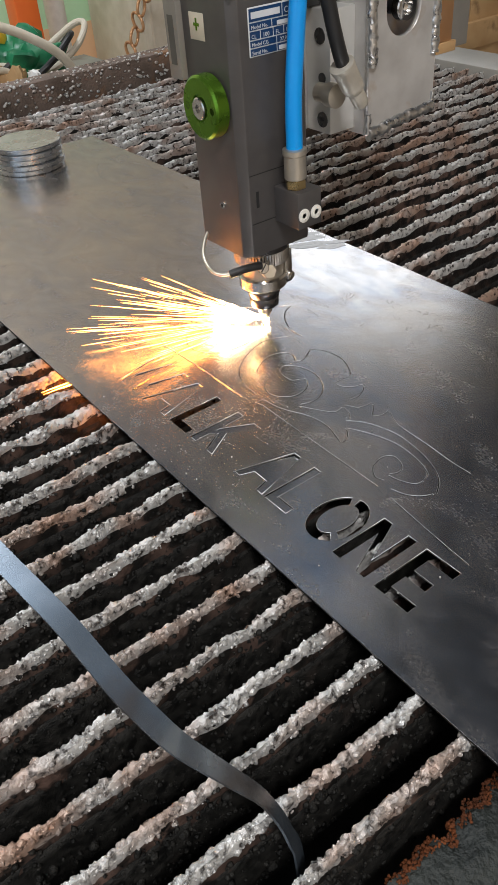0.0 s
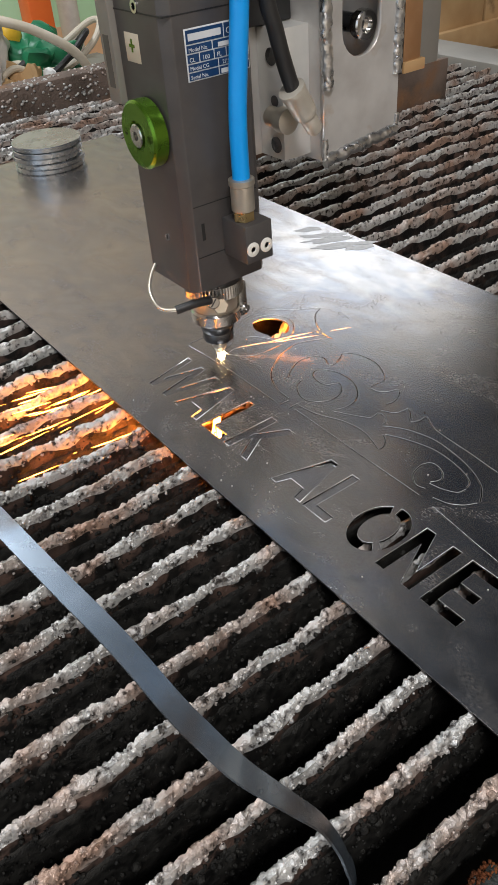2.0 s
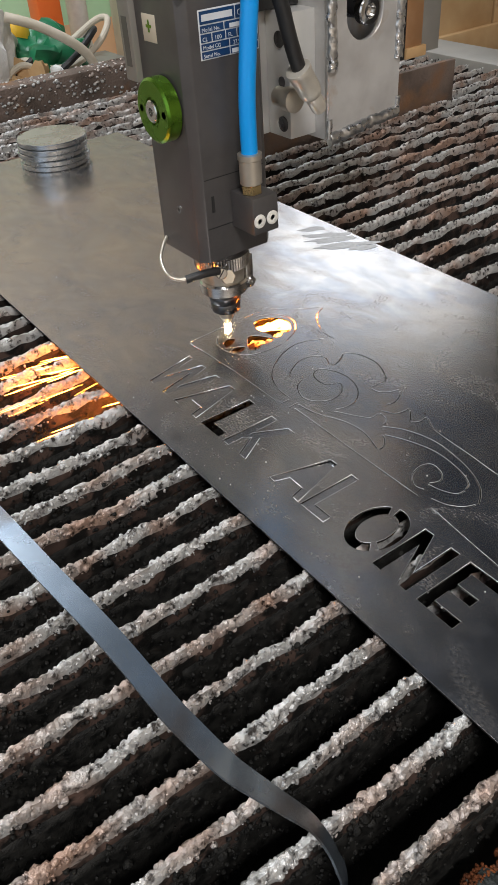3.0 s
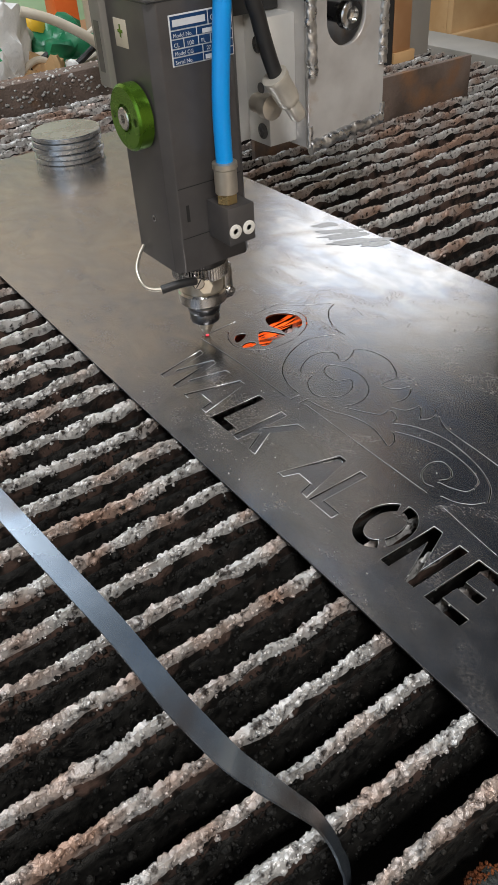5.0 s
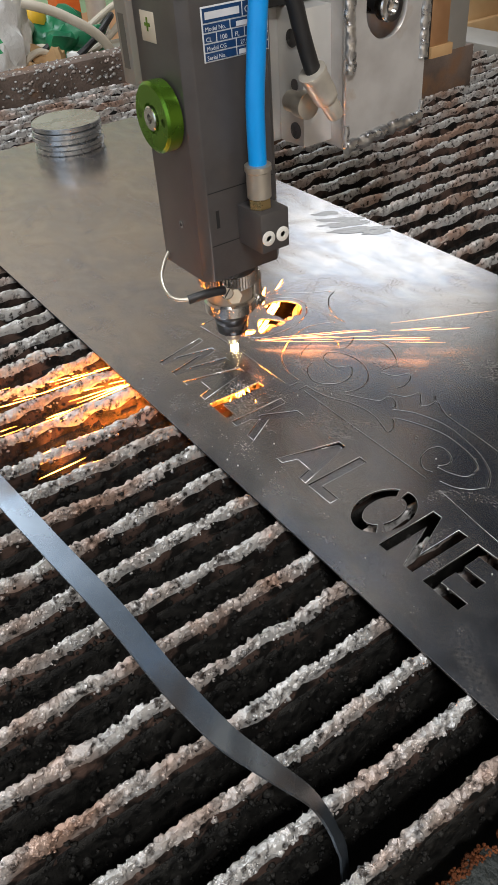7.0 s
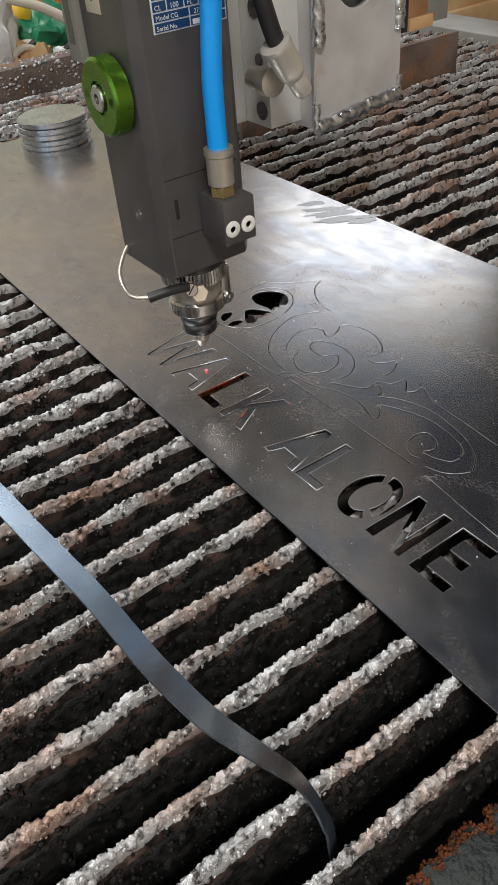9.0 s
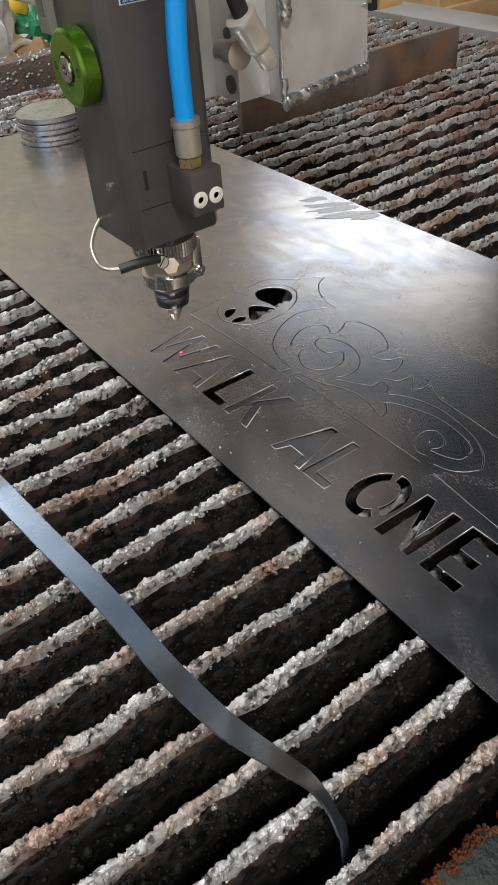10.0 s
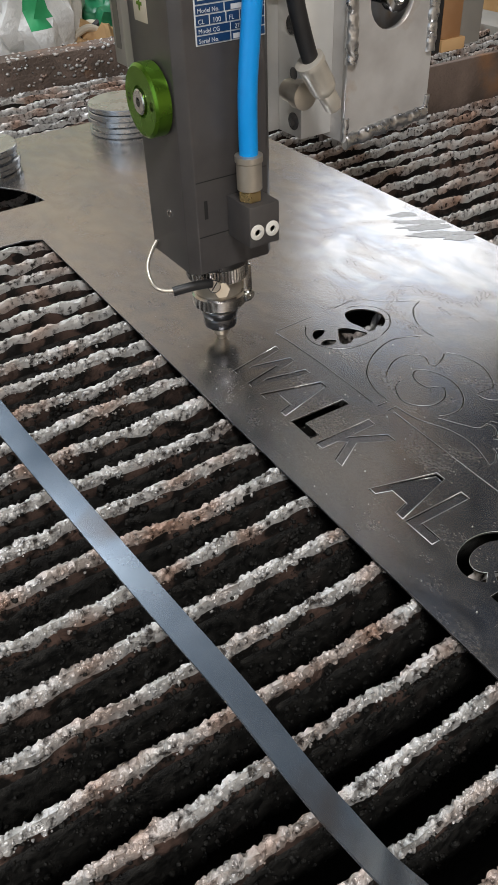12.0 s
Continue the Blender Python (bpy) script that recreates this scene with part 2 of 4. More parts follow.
def boxes(*specs, bevel=0.0008):
    """Bevelled blocks, each (x0, x1, y0, y1, z0, z1), in one bmesh."""
    bm = bmesh.new()
    for x0, x1, y0, y1, z0, z1 in specs:
        r = bmesh.ops.create_cube(bm, size=1.0)
        m = Matrix.Translation(((x0 + x1) / 2, (y0 + y1) / 2, (z0 + z1) / 2)) @ Matrix.Diagonal((x1 - x0, y1 - y0, z1 - z0, 1))
        bmesh.ops.transform(bm, matrix=m, verts=r["verts"])
    if bevel:
        bmesh.ops.bevel(bm, geom=bm.edges[:], offset=bevel, segments=2, profile=0.5, affect="EDGES")
    return bm


def turned(profile, seg=40, m=Matrix(), bm=None):
    """A body of revolution about z from (radius, height) pairs."""
    bm = bm or bmesh.new()
    rings = []
    for r, z in profile:
        rings.append([bm.verts.new(m @ Vector((r * math.cos(2 * math.pi * i / seg), r * math.sin(2 * math.pi * i / seg), z))) for i in range(seg)])
    for a, b in zip(rings, rings[1:]):
        for i in range(seg):
            bm.faces.new((a[i], a[(i + 1) % seg], b[(i + 1) % seg], b[i]))
    bm.faces.new(rings[0][::-1])
    bm.faces.new(rings[-1])
    bmesh.ops.recalc_face_normals(bm, faces=bm.faces[:])
    return bm


def tube(points, radius, seg=12, closed=False, bm=None, steps=8):
    """A round hose through the points (smooth)."""
    bm = bm or bmesh.new()
    pts = [Vector(p) for p in points]
    fine = []
    n = len(pts)
    for i in range(n - 1):
        p0, p1, p2, p3 = pts[max(i - 1, 0)], pts[i], pts[i + 1], pts[min(i + 2, n - 1)]
        for k in range(steps):
            t = k / steps
            fine.append(0.5 * ((2 * p1) + (p2 - p0) * t + (2 * p0 - 5 * p1 + 4 * p2 - p3) * t * t + (3 * p1 - p0 - 3 * p2 + p3) * t ** 3))
    fine.append(pts[-1])
    up = Vector((0.13, 0.29, 0.95))
    rings = []
    for i, p in enumerate(fine):
        d = (fine[min(i + 1, len(fine) - 1)] - fine[max(i - 1, 0)]).normalized()
        s = d.cross(up).normalized()
        u = s.cross(d)
        rings.append([bm.verts.new(p + radius * (math.cos(2 * math.pi * k / seg) * s + math.sin(2 * math.pi * k / seg) * u)) for k in range(seg)])
    for a, b in zip(rings, rings[1:]):
        for i in range(seg):
            bm.faces.new((a[i], a[(i + 1) % seg], b[(i + 1) % seg], b[i]))
    bm.faces.new(rings[0][::-1])
    bm.faces.new(rings[-1])
    bmesh.ops.recalc_face_normals(bm, faces=bm.faces[:])
    return bm


def prism(outline, z0, z1, bevel=0.0):
    """An upright prism over a plan outline."""
    bm = bmesh.new()
    low = [bm.verts.new((x, y, z0)) for x, y in outline]
    high = [bm.verts.new((x, y, z1)) for x, y in outline]
    n = len(outline)
    for i in range(n):
        bm.faces.new((low[i], low[(i + 1) % n], high[(i + 1) % n], high[i]))
    bm.faces.new(low[::-1])
    bm.faces.new(high)
    bmesh.ops.recalc_face_normals(bm, faces=bm.faces[:])
    if bevel:
        bmesh.ops.bevel(bm, geom=bm.edges[:], offset=bevel, segments=2, profile=0.5, affect="EDGES")
    return bm


def cut_sheet(loops, z0, z1, bevel=0.0):
    """A flat sheet between z0 and z1 bounded by closed loops; loops inside others are openings."""
    cu = bpy.data.curves.new("outline", "CURVE")
    cu.dimensions, cu.fill_mode, cu.extrude = "2D", "BOTH", (z1 - z0) / 2 - bevel
    cu.bevel_depth, cu.bevel_resolution, cu.offset = bevel, 0, -bevel
    for loop in loops:
        s = cu.splines.new("POLY")
        s.points.add(len(loop) - 1)
        for p, (x, y) in zip(s.points, loop):
            p.co = (x, y, 0, 1)
        s.use_cyclic_u = True
    tmp = bpy.data.objects.new("outline", cu)
    scene.collection.objects.link(tmp)
    data = bpy.data.meshes.new_from_object(tmp.evaluated_get(bpy.context.evaluated_depsgraph_get()))
    bm = bmesh.new()
    bm.from_mesh(data)
    bpy.data.objects.remove(tmp)
    bpy.data.curves.remove(cu)
    bpy.data.meshes.remove(data)
    bmesh.ops.translate(bm, verts=bm.verts[:], vec=(0, 0, (z0 + z1) / 2))
    bmesh.ops.remove_doubles(bm, verts=bm.verts[:], dist=1e-6)
    return bm


# ---- the room ----
def room():
    x0, x1, y0, y1, h = -3.0, 4.0, -3.2, 2.4, 3.4
    tagged(mesh_ob("floor", boxes((x0, x1, y0, y1, -0.1, 0), bevel=0), M["floor"]), "grey concrete workshop floor", "floor", kind="structure")
    kx0, kx1, ky0, ky1 = -1.35, -0.45, -2.20, -1.55
    # second opening, added for a fill lamp
    jx0, jx1, jy0, jy1 = -0.60, 0.25, 0.95, 1.50
    cb = [(x0, x1, y0, ky0, h, h + 0.1), (x0, kx0, ky0, ky1, h, h + 0.1), (kx1, x1, ky0, ky1, h, h + 0.1), (x0, x1, ky1, jy0, h, h + 0.1), (x0, jx0, jy0, jy1, h, h + 0.1), (jx1, x1, jy0, jy1, h, h + 0.1), (x0, x1, jy1, y1, h, h + 0.1)]
    tagged(mesh_ob("ceiling", boxes(*cb, bevel=0), M["ceil"]), "dark workshop roof with two openings, one added for fill light", "ceiling", kind="structure")
    wx0, wx1, wz0, wz1 = 1.80, 3.00, 1.88, 2.50
    far = tagged(mesh_ob("wall_north", boxes((x0, wx0, y1, y1 + 0.15, 1.3, wz1), (wx1, x1, y1, y1 + 0.15, 1.3, wz1), (wx0, wx1, y1, y1 + 0.15, 1.3, wz0), bevel=0), M["wall"]), "beige plastered workshop wall with a window", "wall", kind="structure")
    # unseen dark band over the window, added to darken the sheet's reflection
    tagged(mesh_ob("unseen_dark_band", boxes((x0, x1, y1 - 0.002, y1 + 0.15, wz1, h), bevel=0), M["ceil"]), "unseen dark wall band added for the sheet's reflection", "wall", kind="structure")
    tagged(mesh_ob("trim", boxes((x0, x1, y1 - 0.004, y1 + 0.15, 0, 0.62), bevel=0), M["wallorange"]), "orange painted lower wall band", "wall", kind="structure")
    tagged(mesh_ob("trim", boxes((x0, x1, y1 - 0.003, y1 + 0.15, 0.62, 1.3), bevel=0), M["wallgreen"]), "pale green painted wall band", "wall", kind="structure")
    tagged(mesh_ob("wall_east", boxes((x1, x1 + 0.15, y0, y1, 0, h), bevel=0), M["wall"]), "beige plastered workshop wall", "wall", kind="structure")
    tagged(mesh_ob("wall_west", boxes((x0 - 0.15, x0, y0, -2.4, 0, h), (x0 - 0.15, x0, 0.4, y1, 0, h), (x0 - 0.15, x0, -2.4, 0.4, 2.9, h), bevel=0), M["wall"]), "beige plastered workshop wall with an open gate", "wall", kind="structure")
    tagged(mesh_ob("wall_south", boxes((x0, x1, y0 - 0.15, y0, 0, h), bevel=0), M["wall"]), "beige plastered workshop wall", "wall", kind="structure")
    area("window_daylight", ((wx0 + wx1) / 2, y1 + 0.02, (wz0 + wz1) / 2), (0.2, 0.1, 0.8), wx1 - wx0, wz1 - wz0, 8.0, (0.97, 0.98, 1.0))
    area("unseen_ceiling_light", ((kx0 + kx1) / 2, (ky0 + ky1) / 2, h + 0.02), ((kx0 + kx1) / 2, (ky0 + ky1) / 2 + 0.01, 0), kx1 - kx0, ky1 - ky0, 98, (1.0, 0.985, 0.98))
    # added fill lamp that brightens the painted wall and the strip
    area("unseen_ceiling_light", ((jx0 + jx1) / 2, (jy0 + jy1) / 2, h + 0.02), ((jx0 + jx1) / 2, (jy0 + jy1) / 2 + 0.01, 0), jx1 - jx0, jy1 - jy0, 58, (0.90, 0.95, 1.0))
    area("gate_daylight", (x0 + 0.02, -1.0, 1.5), (0, -0.1, 0.9), 2.6, 2.6, 14, (0.80, 0.90, 1.0))


room()


# ---- cutting table ----
PITCH = 0.0283


def ball(level):
    bm = bmesh.new()
    bmesh.ops.create_icosphere(bm, subdivisions=level, radius=1.0)
    res = [tuple(v.co) for v in bm.verts], [tuple(v.index for v in f.verts) for f in bm.faces]
    bm.free()
    return res


GRAIN, BEAD = ball(1), ball(2)


def grit(verts, faces, shape, at, size, seed, top=9.0):
    """One frozen drop, out of round."""
    b0 = len(verts)
    x, y, z = at
    rx, ry, rz = size
    for v in shape[0]:
        f = 1 + 0.5 * noise.noise((v[0] * 1.7 + x * 500, v[1] * 1.7 + seed, v[2] * 1.7 + z * 300))
        verts.append((x + v[0] * rx * f, y + v[1] * ry * f, min(z + v[2] * rz * f, top)))
    faces.extend((a + b0, b + b0, c + b0) for a, b, c in shape[1])


def crust_width(x, ph):
    return max(0.11, 0.31 + 0.34 * noise.noise((x * 24, ph, 4.0)) + 0.20 * noise.noise((x * 85, ph, 9.0)))


def hole_dip(x, y):
    """How far the slat is lowered below the cut-outs so that the openings look dark."""
    if 0.42 < y < 0.57:
        return 0.035 * max(0.0, min(1.0, (x + 0.34) / 0.02, (0.07 - x) / 0.02))
    k = min((x - 0.016) / 0.008, (0.172 - x) / 0.010)
    return 0.0 if y < -0.20 or y > 0.13 else (0.016 if y > -0.03 else 0.008) * max(0.0, min(1.0, k))


def slat(y, seed, fine):
    t = thing("slat", "steel support slat crusted with pale spatter", "slat", "table slats", at=(0, y, 0))
    rng = random.Random(seed)
    x0, x1 = -0.52, 0.86
    step = 0.0013 if fine else 0.0026
    nx = int((x1 - x0) / step)
    # crust along the upper edge; its lowest bands are scorched blade in front and, behind, rust with painted spark glow
    prof = [(-0.0046, -0.0175), (-0.0046, -0.0105), (-0.0050, -0.0066), (-0.0056, -0.0044), (-0.0044, -0.001), (-0.0020, 0.0008), (0.0014, 0.0010), (0.0042, -0.0008), (0.0054, -0.0034), (0.0050, -0.0066), (0.0046, -0.0125)]
    verts, faces, kinds = [], [], []
    m = len(prof)
    ph = seed * 3.17
    slim = 1.0 if fine else 0.85
    for i in range(nx + 1):
        x = x0 + i * (x1 - x0) / nx
        wob = 0.0022 * noise.noise((x * 9, ph, 0))
        wid = crust_width(x, ph) * slim
        hgt = 0.0032 * noise.noise((x * 48, ph, 2.0)) + 0.0030 * noise.noise((x * 13, ph, 7.0)) - 0.0014 - hole_dip(x, y)
        sag = 1.0 + 0.7 * noise.noise((x * 60, ph, 5.0))
        for k, (py, pz) in enumerate(prof):
            q = (x * 260, py * 360 + ph, pz * 360)
            a = 0.0010 * noise.noise(q) + 0.0018 * (0.35 - abs(noise.noise((q[0] * 1.3, q[1] * 1.3 + 3, q[2] * 1.3)))) + 0.0008 * noise.noise((q[0] * 2.6, q[1] * 2.6, q[2] * 2.6 + 5))
            out = a if 1 < k < m - 1 else 0.3 * a
            z = pz * (sag if -0.009 < pz < -0.003 else 1) + hgt + out * 0.9
            half = max(abs(py * wid), 0.0017) * (1 if py > 0 else -1) if k in (0, 1, m - 1) else py * wid
            verts.append((x + 0.0006 * noise.noise((q[2], q[0], q[1])), half + wob + out * (1 if py > 0 else -1), TOP - THICK + min(z - 0.0016, 0.0006)))
    for i in range(nx):
        for k in range(m - 1):
            a = i * m + k
            faces.append((a, a + 1, a + m + 1, a + m))
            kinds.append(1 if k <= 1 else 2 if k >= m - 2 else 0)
    # drops frozen on the crust
    lim = -0.30 if fine else -0.05

    def spot():
        return rng.uniform(-0.30, 0.02) if fine and rng.random() < 0.80 else rng.uniform(lim, 0.84)

    for k in range(1650 if fine else 430):
        x = spot()
        big = fine and k < 420
        side = rng.choice((-1, -1, 1)) * rng.uniform(0.1, 1.15)
        r = rng.uniform(0.0008, 0.0016) if big else rng.uniform(0.0004, 0.0009) if fine else rng.uniform(0.0006, 0.0014)
        if big and rng.random() < 0.08:
            r *= 1.5
        w = crust_width(x, ph) * slim
        cy = side * 0.0056 * w + 0.0022 * noise.noise((x * 9, ph, 0))
        lift = 0.0032 * noise.noise((x * 48, ph, 2.0)) + 0.0030 * noise.noise((x * 13, ph, 7.0)) - 0.0006
        cz = TOP - THICK - 0.0026 + lift - hole_dip(x, y) - (abs(side) ** 2) * rng.uniform(0.0006, 0.0062)
        grit(verts, faces, BEAD if big else GRAIN, (x, cy, cz), (r * rng.uniform(0.7, 1.4), r, r * rng.uniform(0.7, 1.5)), ph, TOP - THICK + 0.0004)
    kinds += [0] * (len(faces) - len(kinds))
    data = bpy.data.meshes.new("crust")
    data.from_pydata(verts, [], faces)
    for k in ("crust", "scorch", "rustglow"):
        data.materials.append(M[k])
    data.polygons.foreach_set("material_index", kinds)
    data.polygons.foreach_set("use_smooth", [True] * len(faces))
    data.set_sharp_from_angle(angle=radians(50))
    ob = new("crust", data)
    ob.parent = t
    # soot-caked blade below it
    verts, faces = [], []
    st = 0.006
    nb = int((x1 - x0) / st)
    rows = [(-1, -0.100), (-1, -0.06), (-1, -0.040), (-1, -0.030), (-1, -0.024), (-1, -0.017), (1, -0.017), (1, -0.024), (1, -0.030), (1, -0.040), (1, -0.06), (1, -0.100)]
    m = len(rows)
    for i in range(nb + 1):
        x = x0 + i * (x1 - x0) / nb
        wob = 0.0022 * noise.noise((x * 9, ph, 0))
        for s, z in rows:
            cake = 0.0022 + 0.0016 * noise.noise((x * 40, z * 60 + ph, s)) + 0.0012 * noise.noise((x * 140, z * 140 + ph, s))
            verts.append((x, wob + s * max(cake, 0.0015), TOP + z - hole_dip(x, y)))
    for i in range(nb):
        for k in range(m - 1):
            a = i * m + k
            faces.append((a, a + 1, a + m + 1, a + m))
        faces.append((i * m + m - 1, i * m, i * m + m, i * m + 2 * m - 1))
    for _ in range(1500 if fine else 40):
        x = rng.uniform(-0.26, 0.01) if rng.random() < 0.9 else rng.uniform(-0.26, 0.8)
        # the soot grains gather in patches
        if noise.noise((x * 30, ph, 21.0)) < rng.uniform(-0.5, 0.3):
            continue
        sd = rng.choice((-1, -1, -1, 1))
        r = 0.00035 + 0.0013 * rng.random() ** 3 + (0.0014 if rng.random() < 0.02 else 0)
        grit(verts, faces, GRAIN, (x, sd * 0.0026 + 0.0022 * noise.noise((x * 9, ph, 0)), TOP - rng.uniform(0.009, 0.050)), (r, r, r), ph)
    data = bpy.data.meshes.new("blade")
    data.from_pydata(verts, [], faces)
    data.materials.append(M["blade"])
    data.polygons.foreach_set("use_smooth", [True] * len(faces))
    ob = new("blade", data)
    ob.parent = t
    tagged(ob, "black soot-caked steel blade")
    return t


SLATS = [-0.118 + 0.0270 * k for k in range(-5, 0)] + [-0.118 + PITCH * k for k in range(34)]
for i, y in enumerate(SLATS):
    slat(y, i + 1, y < 0.22)


def table():
    t = thing("cutting_table", "rusty steel frame of a laser cutting table", "table")
    part("end_beam", boxes((-0.6, 1.0, 0.862, 0.902, 0.70, 0.826), bevel=0.002), M["rust"], t, "spatter-covered end beam")
    rng = random.Random(21)
    verts, faces = [], []
    for _ in range(900):
        r = rng.uniform(0.0008, 0.0030)
        grit(verts, faces, GRAIN, (rng.uniform(-0.5, 0.9), 0.8612, rng.uniform(0.775, 0.826)), (r * 1.3, r * 0.7, r), 8.0)
    for _ in range(500):
        r = rng.uniform(0.0010, 0.0034)
        grit(verts, faces, GRAIN, (rng.uniform(-0.5, 0.9), rng.uniform(0.862, 0.90), 0.8262), (r, r, r * 0.6), 8.0)
    data = bpy.data.meshes.new("beam_spatter")
    data.from_pydata(verts, [], faces)
    data.materials.append(M["crust"])
    data.polygons.foreach_set("use_smooth", [True] * len(faces))
    sp = new("beam_spatter", data)
    sp.parent = t
    tagged(sp, "grey spatter drops stuck to the beam", kind="stuff")
    part("side_beam", boxes((0.87, 0.95, -0.5, 0.858, 0.66, 0.800), bevel=0.002), M["frame"], t, "grey painted side rail")
    part("side_beam", boxes((-0.60, -0.53, -0.5, 0.858, 0.66, 0.800), bevel=0.002), M["frame"], t)
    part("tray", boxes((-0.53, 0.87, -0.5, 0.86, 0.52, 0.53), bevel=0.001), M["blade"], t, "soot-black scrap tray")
    for x in (-0.58, 0.92):
        for y in (-0.46, 0.86):
            part("leg", boxes((x - 0.03, x + 0.03, y - 0.03, y + 0.03, 0.0, 0.66), bevel=0.002), M["frame"], t)
    part("front_beam", boxes((-0.53, 0.87, -0.50, -0.46, 0.56, 0.79), bevel=0.002), M["frame"], t)
    return t


table()


def divider():
    bm = boxes((0.36, 0.72, 0.437, 0.445, 0.70, 0.842), bevel=0.001)
    tagged(mesh_ob("divider_plate", bm, M["rust"]), "rusty upright steel plate between table slats", "plate")


divider()


# ---- the sheet with its lettering ----
def glyph(kind, w=0.0245, h=0.0392, s=0.0062):
    """Outlines of a letter in its own plan: u along the writing, v up the letter. Returns closed loops."""
    if kind == "L":
        return [[(0, 0), (w * 0.82, 0), (w * 0.82, s), (s, s), (s, h), (0, h)]]
    if kind == "E":
        return [[(0, 0), (w * 0.95, 0), (w * 0.95, s), (s, s), (s, h / 2 - s / 2), (w * 0.8, h / 2 - s / 2), (w * 0.8, h / 2 + s / 2), (s, h / 2 + s / 2), (s, h - s), (w * 0.95, h - s), (w * 0.95, h), (0, h)]]
    if kind == "N":
        return [[(0, 0), (s, 0), (s, h - 0.011), (w - s, 0), (w, 0), (w, h), (w - s, h), (w - s, 0.011), (s, h), (0, h)]]
    if kind == "W":
        return [[(0.0090, 0), (0.0138, 0), (0.0200, 0.027), (0.0262, 0), (0.0312, 0), (0.0402, h), (0.0348, h), (0.0288, 0.012), (0.0225, h), (0.0175, h), (0.0114, 0.012), (0.0054, h), (0, h)]]
    if kind == "K":
        return [[(0, 0), (s, 0), (s, 0.011), (0.0095, 0.015), (0.018, 0), (0.025, 0), (0.0138, 0.0195), (0.0245, h), (0.0175, h), (s, 0.0185), (s, h), (0, h)]]
    if kind == "A":
        return [[(0, 0), (0.0058, 0), (0.0086, 0.0095), (0.0196, 0.0095), (0.0224, 0), (0.0282, 0), (0.0172, h), (0.0110, h)]]
    return []


def ring_arc(cu, cv, ru, rv, a0, a1, s, n=28):
    out = [(cu + ru * math.cos(a0 + (a1 - a0) * i / n), cv + rv * math.sin(a0 + (a1 - a0) * i / n)) for i in range(n + 1)]
    inn = [(cu + (ru - s) * math.cos(a0 + (a1 - a0) * i / n), cv + (rv - s) * math.sin(a0 + (a1 - a0) * i / n)) for i in range(n + 1)]
    return out + inn[::-1]


def shrink(loop, d):
    """The loop drawn in by d, along the bisectors of its corners."""
    pts = [Vector(p) for p in loop]
    area2 = sum(a.x * b.y - b.x * a.y for a, b in zip(pts, pts[1:] + pts[:1]))
    sg = 1 if area2 > 0 else -1
    res = []
    n = len(pts)
    for i in range(n):
        e0, e1 = (pts[i] - pts[i - 1]).normalized(), (pts[(i + 1) % n] - pts[i]).normalized()
        n0, n1 = Vector((-e0.y, e0.x)) * sg, Vector((-e1.y, e1.x)) * sg
        b = n0 + n1
        k = d / max(0.35, b.length_squared / 2) if b.length > 1e-6 else 0
        q = pts[i] + b * k
        res.append((q.x, q.y))
    return res


def smooth_path(points, steps=8):
    pts = [Vector(p) for p in points]
    res, n = [], len(pts)
    for i in range(n - 1):
        p0, p1, p2, p3 = pts[max(i - 1, 0)], pts[i], pts[i + 1], pts[min(i + 2, n - 1)]
        for k in range(steps):
            t = k / steps
            res.append(0.5 * ((2 * p1) + (p2 - p0) * t + (2 * p0 - 5 * p1 + 4 * p2 - p3) * t * t + (3 * p1 - p0 - 3 * p2 + p3) * t ** 3))
    res.append(pts[-1])
    return res


def slot(points, w=0.0005, steps=8):
    """A narrow slot along a smooth line, as a closed loop."""
    c = smooth_path(points, steps)
    left, right = [], []
    for i, p in enumerate(c):
        d = (c[min(i + 1, len(c) - 1)] - c[max(i - 1, 0)]).normalized()
        nn = Vector((-d.y, d.x)) * w / 2
        left.append(tuple(p + nn))
        right.append(tuple(p - nn))
    return left + right[::-1]


BASE = 0.0297   # the letters' foot line, from the sheet's near edge
# letter, where it begins along the sheet, dropped out or not
WRITING = [("W", 0.0995, 0), ("A", 0.0586, 0), ("L", 0.0245, 1), ("K", -0.0005, 0), ("A", -0.0482, 0), ("L", -0.0780, 0), ("N", -0.1375, 1), ("E", -0.1690, 1)]


def laid(loop, start):
    """From letter plan to sheet plan: the writing runs towards -y, the letters' tops towards +x."""
    return [(BASE + v, start - u) for u, v in loop]


def paint_edges(ob):
    """Paints the narrow melted rim of each cut pale as a glint, the near edge dark."""
    ob.data.materials.append(M["cutglint"])
    # dark colour for the near edge, so that it shows no gleam
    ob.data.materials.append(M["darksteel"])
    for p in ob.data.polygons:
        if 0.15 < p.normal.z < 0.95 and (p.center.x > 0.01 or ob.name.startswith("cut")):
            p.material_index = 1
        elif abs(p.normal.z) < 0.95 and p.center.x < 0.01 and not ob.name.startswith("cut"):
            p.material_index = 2


